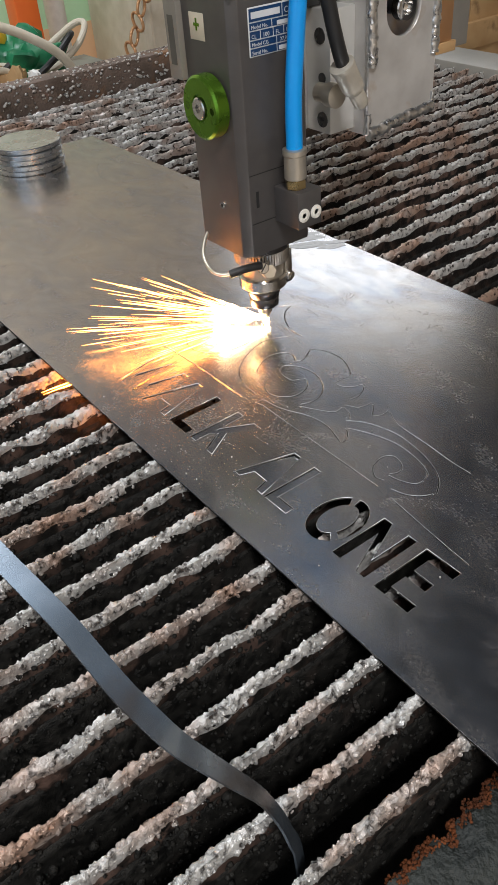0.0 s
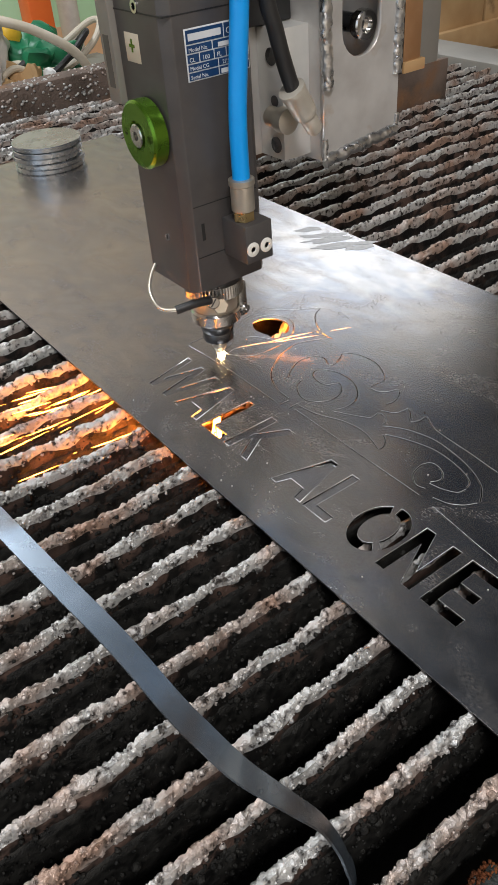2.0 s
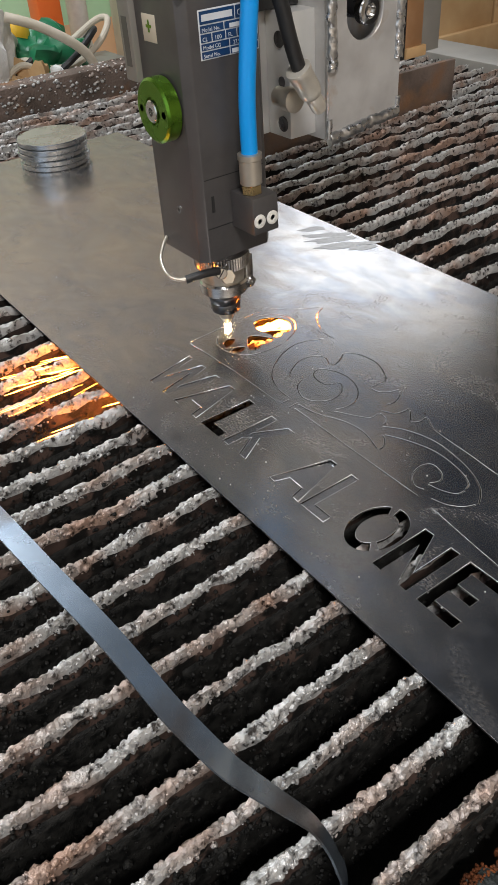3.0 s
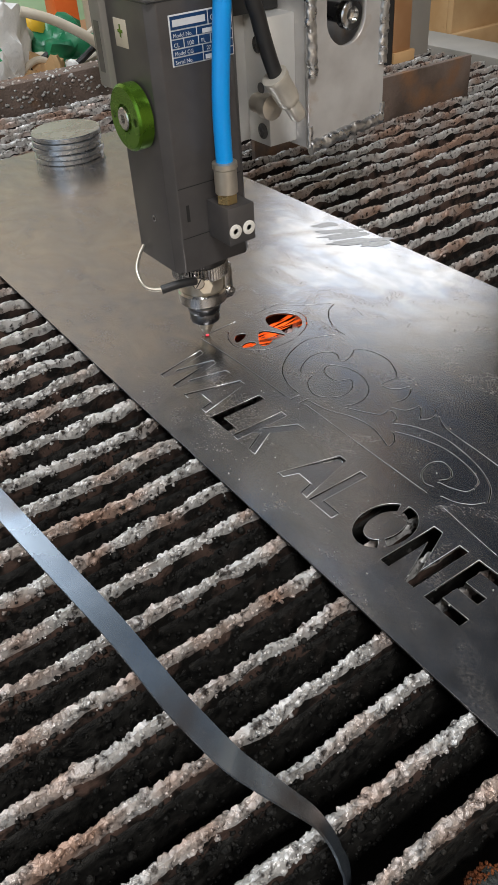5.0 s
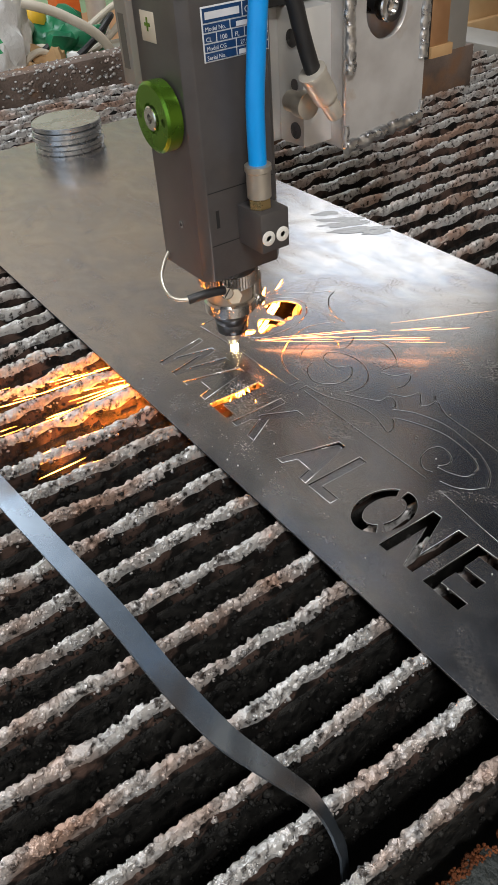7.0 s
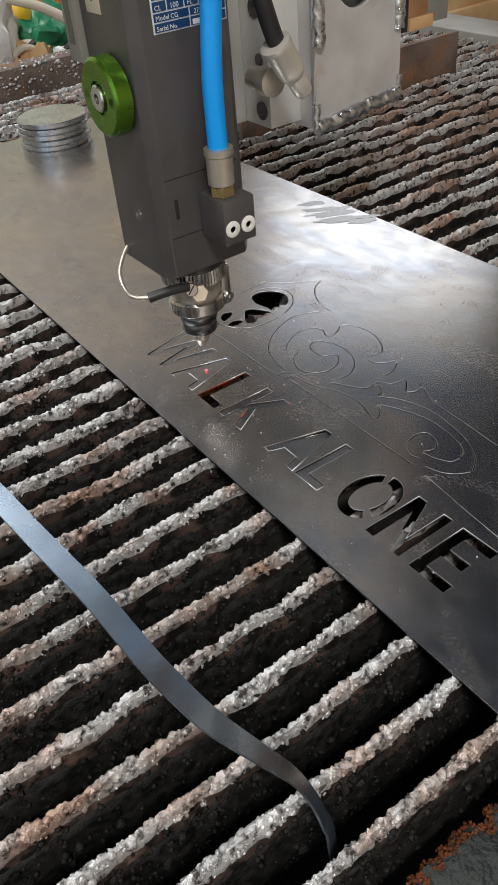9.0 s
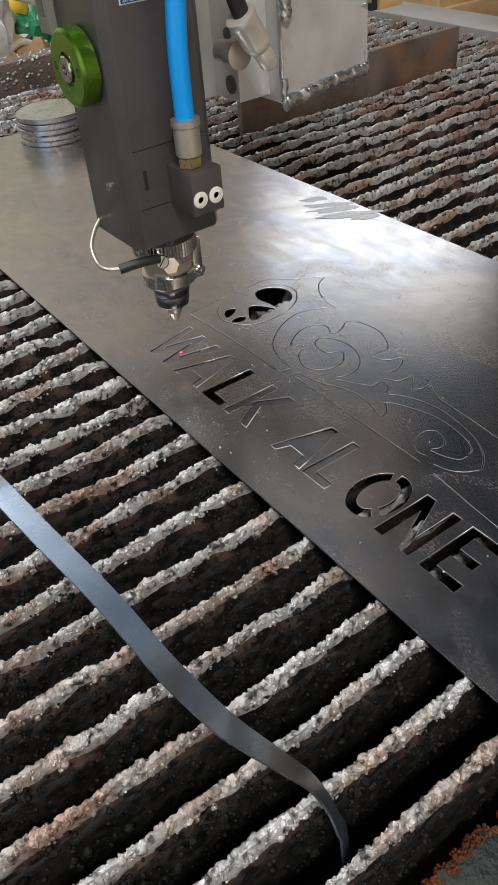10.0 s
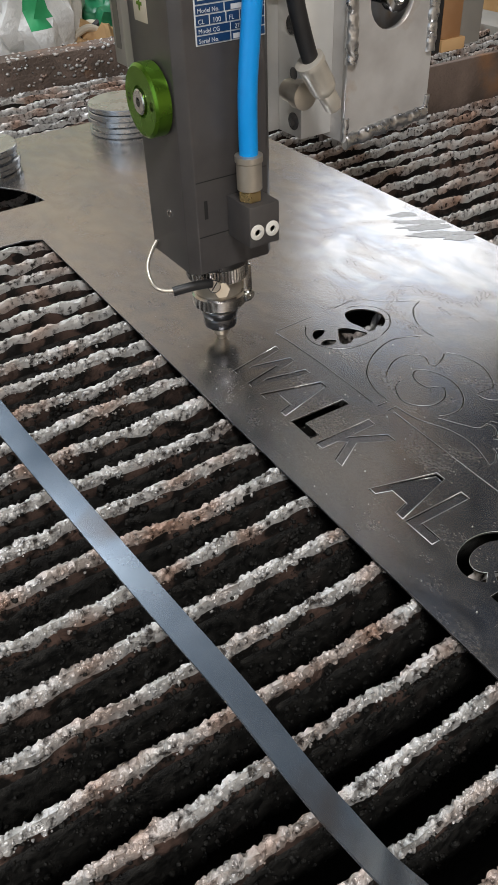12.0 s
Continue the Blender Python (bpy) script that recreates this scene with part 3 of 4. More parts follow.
def workpiece():
    outer = [(0, -0.49), (0.305, -0.49), (0.300, 0.632), (-0.42, 0.632), (-0.42, 0.366), (-0.012, 0.366), (0.0, 0.358)]
    hole_d = [(-0.30, 0.436), (0.034, 0.440)] + [(-0.133 + 0.167 * math.cos(a), 0.440 + 0.115 * math.sin(a)) for a in [0.18 * i for i in range(1, 17)]]
    loops = [outer, hole_d]
    pieces = []
    for k, start, gone in WRITING:
        for loop in glyph(k):
            lp = laid(loop, start)
            loops.append(lp)
            if not gone:
                pieces.append((k, lp))
    # the round letter, held by two bridges
    cu, cv, ru, rv = 0.0145, 0.0196, 0.0148, 0.0202
    for a0, a1 in ((-1.15, 1.15), (1.45, 4.85)):
        loops.append(laid(ring_arc(cu, cv, ru, rv, a0 + 0.6, a1 + 0.6, 0.0062), -0.1060))
    # the ornament: frame lines and scrolls
    lines = ORNAMENT()
    for pts, st in lines:
        loops.append(slot(pts, 0.00075, st))
    bm = cut_sheet(loops + paw_holes(), TOP - THICK, TOP, 0.00013)
    sh = mesh_ob("steel_sheet", bm, M["sheet"], None, smooth=False)
    paint_edges(sh)
    tagged(sh, "grey cold-rolled steel sheet with laser-cut lettering lying on slats", "sheet")
    tilts = [(0.4, -0.6), (-0.7, 0.5), (0.8, -0.4), (2.0, 3.0), (-0.6, 0.4)]
    for (k, lp), (tx, ty) in zip(pieces, tilts):
        b2 = cut_sheet([shrink(lp, 0.00045)], -THICK, 0, 0.00026)
        cx, cy = sum(p[0] for p in lp) / len(lp), sum(p[1] for p in lp) / len(lp)
        bmesh.ops.translate(b2, verts=b2.verts[:], vec=(-cx, -cy, 0))
        ob = mesh_ob("cut_letter", b2, M["sheet"], None, smooth=False)
        paint_edges(ob)
        ob.matrix_world = pose(cx, cy, TOP - 0.0006, tx, ty, 0)
        tagged(ob, "cut-out steel letter still lying in its opening", "letter", "loose letters")


def ORNAMENT():
    P = {}
    P['scroll_left'] = [(158.2, 51.7), (146.3, 57.7), (134.3, 59.4), (115.9, 52.5), (99.5, 39.0), (91.8, 22.3), (90.7, 9.0)]
    P['hook'] = [(137.9, 22.6), (141.8, 30.3), (137.9, 37.6), (126.8, 40.1), (115.2, 35.2), (107.1, 28.7)]
    P['crest_a'] = [(138.4, 21.3), (142.7, 19.6), (151.6, 23.8), (155.3, 26.8)]
    P['crest_b'] = [(157.0, 26.3), (162.9, 17.2), (164.3, 1.0), (157.3, -14.9), (152.4, -19.0), (147.9, -18.8), (141.0, -18.4)]
    P['crest_c'] = [(139.2, -20.4), (140.3, -25.8), (145.0, -30.6), (152.0, -33.0)]
    P['crest_d'] = [(151.4, -35.2), (146.7, -39.0), (139.6, -41.5), (133.9, -40.1)]
    P['spiral_a'] = [(111.0, 19.8), (103.4, 15.2), (97.8, 3.9), (100.2, -5.1), (109.2, -11.8), (120.2, -10.6), (127.0, -3.9), (127.5, 0.2)]
    P['spiral_b'] = [(125.9, 0.7), (120.0, 3.9), (118.7, 11.4), (120.9, 18.9), (126.8, 22.4), (131.5, 19.3), (136.2, 9.6), (136.4, -3.6), (130.4, -16.6), (120.8, -24.0), (111.4, -24.6), (105.6, -22.3)]
    P['stem_a'] = [(103.4, -23.7), (108.2, -32.6), (114.6, -42.8), (118.8, -44.6), (123.2, -43.5)]
    P['stem_b'] = [(123.9, -44.9), (123.1, -49.9), (120.3, -53.9), (117.0, -54.3)]
    P['arc_a'] = [(115.4, -56.0), (123.6, -68.2), (128.6, -87.3), (126.9, -107.1), (122.3, -123.5), (115.3, -135.5), (105.4, -142.7)]
    P['arc_b'] = [(110.4, -63.3), (116.3, -75.6), (121.4, -94.2), (119.9, -113.6), (115.1, -126.6), (110.1, -129.4)]
    P['crown_a'] = [(126.6, -43.1), (130.8, -50.7), (137.5, -53.0), (141.2, -52.8)]
    P['crown_b'] = [(140.7, -54.9), (136.6, -59.5), (132.2, -63.0)]
    P['crown_c'] = [(132.2, -64.5), (136.6, -67.4), (142.7, -66.9)]
    P['crown_d'] = [(142.9, -68.7), (138.9, -75.5), (136.2, -84.7), (134.8, -108.8), (133.0, -129.6), (133.1, -143.7)]
    P['leaf_a'] = [(90.3, -1.8), (92.6, -17.2), (100.6, -35.9), (102.2, -52.7), (97.0, -70.6)]
    P['leaf_b'] = [(98.0, -71.5), (102.2, -70.6), (107.0, -66.5), (109.1, -62.2)]
    P['curl_a'] = [(91.4, -114.4), (89.9, -108.7), (95.3, -101.5), (105.0, -98.7), (111.2, -101.8), (110.5, -109.2), (106.8, -114.1), (102.5, -115.1), (98.0, -112.8)]
    P['curl_b'] = [(96.5, -113.4), (98.1, -121.0), (102.4, -128.9), (107.9, -130.2)]
    P['tail'] = [(89.0, -122.9), (91.5, -131.5), (97.3, -138.6), (103.6, -141.8)]
    P['tip_a'] = [(188.8, 88.7), (178.4, 83.2), (170.2, 72.7), (166.1, 63.7)]
    P['tip_b'] = [(164.3, 59.6), (163.7, 52.4), (164.2, 46.5)]
    P['tip_c'] = [(157.7, 64.3), (162.4, 64.6), (162.7, 61.0)]
    P['frame_a'] = [(85.7, -3.9), (84.9, -64.2), (84.7, -115.7)]
    P['frame_b'] = [(83.3, -127.9), (78.8, -163.2), (76.1, -191.1)]
    P['bridge_a'] = [(89.3, 6.7), (82.2, 6.7)]
    P['bridge_b'] = [(91.2, -0.1), (83.7, -0.5)]
    P['oval_a'] = [(101.0, 108.4), (94.5, 100.0), (92.3, 88.9), (96.5, 77.1), (105.6, 69.0), (117.3, 66.7), (131.1, 66.7)]
    P['oval_b'] = [(136.4, 68.3), (149.1, 74.9), (158.1, 86.7), (158.5, 98.4), (151.1, 108.8), (139.2, 112.3)]
    P['frame_c'] = [(78.7, 113.1), (81.5, 63.3), (81.4, 12.0)]
    P['frame_d'] = [(80.7, 115.4), (95.7, 116.0), (112.9, 117.2)]
    P['frame_e'] = [(133.1, 117.7), (143.8, 118.2), (155.6, 119.1)]
    P['frame_f'] = [(156.9, 116.0), (168.2, 103.7), (187.1, 91.1)]
    return [([(x / 1000, y / 1000) for x, y in v], 2 if k.startswith(('frame', 'bridge')) else 6) for k, v in P.items()]


def paw_holes():
    H = {}
    H['eye'] = [(131.6, 103.8), (135.7, 107.8), (144.7, 107.3), (152.5, 100.7), (155.2, 90.8), (151.4, 81.8), (144.8, 77.1), (142.1, 79.9), (136.9, 76.2), (132.2, 77.7), (131.7, 84.6), (129.4, 95.7)]
    H['nose'] = [(116.8, 92.4), (121.4, 91.9), (125.9, 86.8), (130.6, 77.0), (125.7, 74.1), (118.5, 75.6), (113.5, 72.9), (107.8, 74.3), (108.4, 80.1)]
    H['tooth'] = [(97.2, 96.3), (102.0, 100.2), (107.8, 98.8), (107.9, 95.0), (100.9, 90.8), (96.0, 90.7)]
    H['jaw'] = [(95.5, 84.8), (102.3, 86.2), (106.8, 83.1), (106.6, 79.7), (101.1, 78.2), (95.7, 81.2)]
    res = []
    for v in H.values():
        c = smooth_path([(x / 1000, y / 1000) for x, y in v + v[:1]], 4)
        res.append(shrink([(p.x, p.y) for p in c[:-1]], 0.0003))
    return res


workpiece()


def slugs():
    """The four pieces that drop out of the round emblem as they are cut free."""
    res = []
    for lp in paw_holes():
        cx, cy = sum(p[0] for p in lp) / len(lp), sum(p[1] for p in lp) / len(lp)
        bm = cut_sheet([[(x - cx, y - cy) for x, y in shrink(lp, 0.0003)]], -THICK, 0, 0.0001)
        ob = mesh_ob("cut_piece", bm, M["sheet"], None, smooth=False)
        tagged(ob, "small rounded steel offcut that drops through the sheet", "offcut", "dropped offcuts")
        res.append((ob, cx, cy))
    return res


SLUGS = slugs()


def smears():
    m = surf("oil_film", (0.28, 0.28, 0.27), (0.38, 0.38, 0.38), (0.28, 0.36), 1.0, 260, 900, 0.08, 0.0002)
    strokes = [(0.283, 0.212, 0.014, 0.0046, -30), (0.283, 0.193, 0.024, 0.0044, -36), (0.281, 0.181, 0.026, 0.0050, -31), (0.284, 0.163, 0.022, 0.0048, -34), (0.288, 0.150, 0.013, 0.0046, -28), (0.271, 0.168, 0.018, 0.0040, -38)]
    for i, (x, y, a, b, ang) in enumerate(strokes):
        bm = bmesh.new()
        c, s2 = math.cos(radians(ang)), math.sin(radians(ang))
        ring = []
        for k in range(40):
            q = 2 * math.pi * k / 40
            f = 1 + 0.5 * noise.noise((math.cos(q) * 1.6, math.sin(q) * 1.6, i * 3.0))
            u, v = a * f * math.cos(q), b * f * math.sin(q)
            ring.append(bm.verts.new((x + u * c - v * s2, y + u * s2 + v * c, TOP + 0.00006 + 0.00003 * i)))
        bm.faces.new(ring)
        tagged(mesh_ob("oil_smear", bm, m, smooth=False), "dull oily smear on the steel sheet", "smear", kind="stuff")


smears()


def spatter():
    """Tiny beads of spatter stuck to the sheet."""
    rng = random.Random(11)
    bm = bmesh.new()
    for _ in range(80):
        x, y = rng.uniform(0.004, 0.16), rng.gauss(0.0, 0.11)
        r = rng.uniform(0.00025, 0.0006)
        v = bmesh.ops.create_icosphere(bm, subdivisions=1, radius=r)["verts"]
        bmesh.ops.translate(bm, verts=v, vec=(x, y, TOP + r * 0.5))
    tagged(mesh_ob("spatter_beads", bm, M["crust"]), "tiny spatter beads on the steel sheet", "spatter", kind="stuff")


spatter()


# ---- discs ----
def disc_stack(x, y, n, r):
    for i in range(n):
        z = TOP + i * 0.0062
        t = turned([(r - 0.0008, 0), (r, 0.0008), (r, 0.0050), (r - 0.0008, 0.0058), (0.004, 0.0058)], 64)
        ob = mesh_ob("steel_disc", t, M["disc"])
        ob.matrix_world = pose(x + 0.0012 * math.sin(i * 2.1), y + 0.0012 * math.cos(i * 3.3), z + 0.0001, 0, 0, i * 37)
        tagged(ob, "galvanised round steel disc in a stack on the sheet", "disc", "stacked discs")


disc_stack(0.190, 0.585, 5, 0.041)
disc_stack(0.010, 0.560, 4, 0.041)


# ---- loose strip ----
def loose_strip():
    bm = bmesh.new()
    w, th = 0.0090, 0.0009
    path = [(-0.1470, 0.010, 0.920, 11), (-0.1420, -0.028, 0.911, 11), (-0.1375, -0.062, 0.905, 11), (-0.1330, -0.097, 0.900, 8), (-0.1287, -0.132, 0.896, 10), (-0.1240, -0.168, 0.892, 13), (-0.1222, -0.202, 0.891, 18), (-0.1200, -0.2145, 0.888, 23), (-0.1162, -0.2245, 0.881, 28), (-0.1097, -0.2285, 0.868, 36), (-0.1030, -0.2342, 0.857, 44), (-0.0952, -0.2385, 0.842, 50), (-0.0900, -0.2411, 0.825, 47), (-0.0865, -0.2424, 0.808, 42), (-0.0829, -0.2425, 0.785, 34), (-0.080, -0.243, 0.72, 30)]
    c = smooth_path([p[:3] for p in path], 10)
    roll = smooth_path([(p[3], 0, 0) for p in path], 10)
    rings = []
    for i, p in enumerate(c):
        d = (c[min(i + 1, len(c) - 1)] - c[max(i - 1, 0)]).normalized()
        s = d.cross(Vector((0, -1, 1))).normalized()
        u = s.cross(d)
        a = radians(roll[i].x)
        s2, u2 = s * math.cos(a) + u * math.sin(a), u * math.cos(a) - s * math.sin(a)
        rings.append([bm.verts.new(p + s2 * (w / 2) * k + u2 * (th / 2) * j) for k, j in ((-1, -1), (1, -1), (1, 1), (-1, 1))])
    for a, b in zip(rings, rings[1:]):
        for i in range(4):
            bm.faces.new((a[i], a[(i + 1) % 4], b[(i + 1) % 4], b[i]))
    bm.faces.new(rings[0][::-1])
    bm.faces.new(rings[-1])
    bmesh.ops.recalc_face_normals(bm, faces=bm.faces[:])
    ob = mesh_ob("steel_strip", bm, M["strip"])
    tagged(ob, "thin bluish steel strip bent over the slats", "strip")


loose_strip()


# ---- cutting head ----
FRONT, LEFT, RIGHT, BACK = -0.024, -0.030, 0.030, 0.028


def words(text, size, m, material, parent, name="lettering"):
    """Flat raised writing on a face, from the built-in font."""
    cu = bpy.data.curves.new(name, "FONT")
    cu.body, cu.size, cu.extrude, cu.resolution_u = text, size, 0.00006, 2
    tmp = bpy.data.objects.new(name, cu)
    scene.collection.objects.link(tmp)
    data = bpy.data.meshes.new_from_object(tmp.evaluated_get(bpy.context.evaluated_depsgraph_get()))
    bpy.data.objects.remove(tmp)
    bm = bmesh.new()
    bm.from_mesh(data)
    bmesh.ops.transform(bm, matrix=m, verts=bm.verts[:])
    return part(name, bm, material, parent, smooth=False)


def bead(points, r, seed, n=60):
    """A rippled weld bead along a line: overlapping scallops, uneven in width."""
    bm = tube(points, r, 14, steps=max(8, n // max(1, len(points) - 1)))
    bm.normal_update()
    for v in bm.verts:
        c = v.co
        run = (c.x + c.z) * 900
        f = 1 + 0.08 * math.sin(run + 2.0 * noise.noise((c.x * 300, c.z * 300, seed))) + 0.26 * noise.noise((c.x * 150, c.z * 150, seed + 5.0))
        v.co = c + v.normal * (r * (f - 1.0))
        v.co.y = -0.0262 + (v.co.y + 0.0262) * 0.75
    return bm


def knurled(r, z0, z1, teeth):
    bm = bmesh.new()
    n = teeth * 2
    rings = []
    for rr, z in ((r - 0.0008, z0), (r, z0 + 0.0006), (r, z1 - 0.0006), (r - 0.0008, z1)):
        rings.append([bm.verts.new(((rr - (0.0005 if i % 2 else 0)) * math.cos(2 * math.pi * i / n), (rr - (0.0005 if i % 2 else 0)) * math.sin(2 * math.pi * i / n), z)) for i in range(n)])
    for a, b in zip(rings, rings[1:]):
        for i in range(n):
            bm.faces.new((a[i], a[(i + 1) % n], b[(i + 1) % n], b[i]))
    bm.faces.new(rings[0][::-1])
    bm.faces.new(rings[-1])
    return bm


def body_bm():
    ch, z0, z1 = 0.0055, 0.067, 0.40
    outline = [(LEFT, FRONT + ch), (LEFT + ch, FRONT), (RIGHT - ch, FRONT), (RIGHT, FRONT + ch), (RIGHT, BACK), (LEFT, BACK)]
    return prism(outline, z0, z1, 0.0007)


def nameplate(t):
    """Blue type plate on the front: framed rows, brand as a plain bar, figures as bars where they identify the machine."""
    y = FRONT
    x0, x1, z0, z1 = -0.0178, 0.0250, 0.1945, 0.2215
    p = part("type_plate", boxes((x0, x1, y - 0.0005, y, z0, z1), bevel=0.0003), M["labelwhite"], t, "blue and white riveted type plate")
    rows = [(0.0, 0.27), (0.30, 0.45), (0.48, 0.65), (0.68, 0.82), (0.85, 1.0)]
    w, h = x1 - x0 - 0.0016, z1 - z0 - 0.0016
    cells = {0: [(0, 0.60), (0.62, 0.80), (0.82, 1)], 1: [(0, 0.40), (0.42, 1)], 2: [(0, 0.18), (0.20, 0.42), (0.44, 0.62), (0.64, 0.84), (0.86, 1)], 3: [(0, 0.48), (0.50, 1)], 4: [(0, 0.48), (0.50, 1)]}
    for i, (a, b) in enumerate(rows):
        for c0, c1 in cells[i]:
            part("label_cell", boxes((x0 + 0.0008 + w * c0, x0 + 0.0008 + w * c1, y - 0.0009, y - 0.0005, z1 - 0.0008 - h * b, z1 - 0.0008 - h * a), bevel=0), M["labelblue"], p)

    def at(u, v):
        return pose(x0 + 0.0008 + w * u, y - 0.00096, z1 - 0.0008 - h * v, 90, 0, 0)

    part("brand_bar", boxes((x0 + 0.002, x0 + 0.0008 + w * 0.56, y - 0.0011, y - 0.0009, z1 - 0.0008 - h * 0.21, z1 - 0.0008 - h * 0.07), bevel=0), M["labelwhite"], p)
    words("CE", 0.0048, at(0.64, 0.22), M["labelwhite"], p)
    words("Model No.", 0.0030, at(0.02, 0.43), M["labelwhite"], p)
    words("CL", 0.0032, at(0.02, 0.63), M["labelwhite"], p)
    words("100", 0.0034, at(0.23, 0.63), M["labelwhite"], p)
    words("FL", 0.0032, at(0.47, 0.63), M["labelwhite"], p)
    words("125", 0.0034, at(0.66, 0.63), M["labelwhite"], p)
    words("Model CG", 0.0030, at(0.02, 0.80), M["labelwhite"], p)
    words("27.9X4.1", 0.0030, at(0.55, 0.80), M["labelwhite"], p)
    words("Serial No.", 0.0030, at(0.02, 0.98), M["labelwhite"], p)
    for v, u0, u1 in ((0.38, 0.52, 0.92), (0.925, 0.54, 0.94)):
        part("number_bar", boxes((x0 + w * u0, x0 + w * u1, y - 0.0011, y - 0.0009, z1 - h * v - 0.0024, z1 - h * v), bevel=0), M["labelwhite"], p)


def head():
    t = thing("laser_head", "black laser cutting head with a green knob and blue gas hose", "laser head")
    part("body", body_bm(), M["black"], t, "black anodised body")
    part("seam", boxes((LEFT + 0.006, RIGHT - 0.006, FRONT - 0.00015, FRONT + 0.002, 0.1236, 0.1242), (LEFT + 0.006, RIGHT - 0.006, FRONT - 0.00015, FRONT + 0.002, 0.0905, 0.0911), (-0.0195, -0.0172, FRONT - 0.0002, FRONT + 0.002, 0.1015, 0.1125), bevel=0), M["rubber"], t, "dark joint line")
    part("upper_seam", boxes((LEFT - 0.0002, RIGHT + 0.0002, FRONT - 0.0002, BACK + 0.0002, 0.2285, 0.2293), bevel=0), M["rubber"], t, "dark joint line")
    part("nose", turned([(0.0190, 0.0610), (0.0200, 0.0620), (0.0200, 0.0660), (0.0190, 0.0672)], 64), M["darksteel"], t, "dark steel nose")
    part("collar", knurled(0.0205, 0.0515, 0.0620, 60), M["chrome"], t, "knurled steel collar")
    part("sensor_neck", turned([(0.0145, 0.039), (0.0155, 0.040), (0.0160, 0.0520)], 48), M["nickel"], t, "steel neck")
    part("sensor_body", turned([(0.0120, 0.0265), (0.0168, 0.0302), (0.0180, 0.0314), (0.0180, 0.0386), (0.0170, 0.0400), (0.0130, 0.0404)], 64), M["chrome"], t, "polished sensor ring")
    part("insulator", turned([(0.0104, 0.0204), (0.0118, 0.0218), (0.0128, 0.0262), (0.0122, 0.0275)], 48), M["darksteel"], t, "dark insulator ring")
    part("lock_ring", turned([(0.0098, 0.0128), (0.0108, 0.0134), (0.0113, 0.0142), (0.0113, 0.0196), (0.0106, 0.0206)], 12), M["darksteel"], t, "faceted dark nozzle lock ring")
    part("nozzle", turned([(0.0010, 0.0016), (0.0022, 0.0008), (0.0046, 0.0060), (0.0052, 0.0068), (0.0054, 0.0140)], 40), M["nickel"], t, "small conical nozzle")
    part("clamp", boxes((0.0125, 0.0195, -0.0120, -0.0040, 0.0300, 0.0570), bevel=0.0015), M["chrome"], t, "steel clamp tab")
    part("clamp_screw", turned([(0.0036, 0), (0.0036, 0.0016), (0.0030, 0.0022), (0.0014, 0.0022), (0.0012, 0.0008)], 24, pose(0.0162, -0.0120, 0.0360, 90, 0, 0)), M["chrome"], t)
    bs = part("signal_socket", turned([(0.0050, -0.004), (0.0050, 0.0045), (0.0058, 0.0050), (0.0058, 0.0068), (0.0052, 0.0074)], 6, pose(-0.0065, -0.0140, 0.0470, 66, 0, -20)), M["nickel"], t, "hexagonal signal socket")
    part("slot_screw", turned([(0.0042, 0.0), (0.0042, 0.0030), (0.0036, 0.0036)], 28, pose(-0.0125, -0.0170, 0.0535, 78, 0, -26)), M["chrome"], t, "slotted screw")
    part("screw_slot", boxes((-0.0032, 0.0032, -0.0004, 0.0004, 0.0034, 0.00375), bevel=0), M["rubber"], t).matrix_local = pose(-0.0125, -0.0170, 0.0535, 78, 0, -26) @ pose(0, 0, 0, 0, 0, 55)
    part("cable_boot", tube([(-0.0150, -0.0180, 0.0560), (-0.0220, -0.0178, 0.0572), (-0.0300, -0.0170, 0.0576), (-0.0400, -0.0140, 0.0562)], 0.0030), M["rubber"], t, "grey rubber cable boot")
    part("signal_cable", tube([(-0.0385, -0.0145, 0.0565), (-0.0450, -0.0100, 0.0568), (-0.0487, -0.0040, 0.0596), (-0.0456, 0.0080, 0.0649), (-0.0374, 0.0180, 0.0695), (-0.0290, 0.0250, 0.0730)], 0.0013), M["nickel"], t, "clear braided signal cable")
    kb = turned([(0.0175, 0), (0.0196, 0.0012), (0.0196, 0.0092), (0.0180, 0.0106), (0.0085, 0.0106), (0.0080, 0.0090)], 64, pose(LEFT - 0.0002, 0.0015, 0.1660, 0, -90, 0))
    k = part("knob", kb, M["green"], t, "green anodised round knob")
    part("screw", turned([(0.0068, 0.0088), (0.0068, 0.0116), (0.0060, 0.0122), (0.0026, 0.0122), (0.0024, 0.0100)], 32, pose(LEFT, 0.0015, 0.1660, 0, -90, 0)), M["chrome"], k)
    for dy in (-0.0135, 0.0135):
        part("knob_hole", turned([(0.0024, 0.0100), (0.0024, 0.0108)], 16, pose(LEFT, 0.0015 + dy, 0.1660, 0, -90, 0)), M["rubber"], k)
    for y, z, r in ((0.0009, 0.0998, 0.0022), (0.004, 0.232, 0.0035)):
        part("set_screw", turned([(r, 0), (r, 0.0006), (r * 0.55, 0.0006), (r * 0.5, -0.0006)], 20, pose(LEFT, y, z, 0, -90, 0)), M["chrome"], t)
    st = part("sticker", boxes((LEFT - 0.0003, LEFT, 0.0040, 0.0195, 0.2026, 0.2180), bevel=0.0001), M["cream"], t, "pale sticker with a green cross")
    part("cross", boxes((LEFT - 0.0005, LEFT - 0.0003, 0.0090, 0.0150, 0.2105, 0.2122), (LEFT - 0.00051, LEFT - 0.0003, 0.0112, 0.0128, 0.2080, 0.2150), bevel=0), M["green"], st)
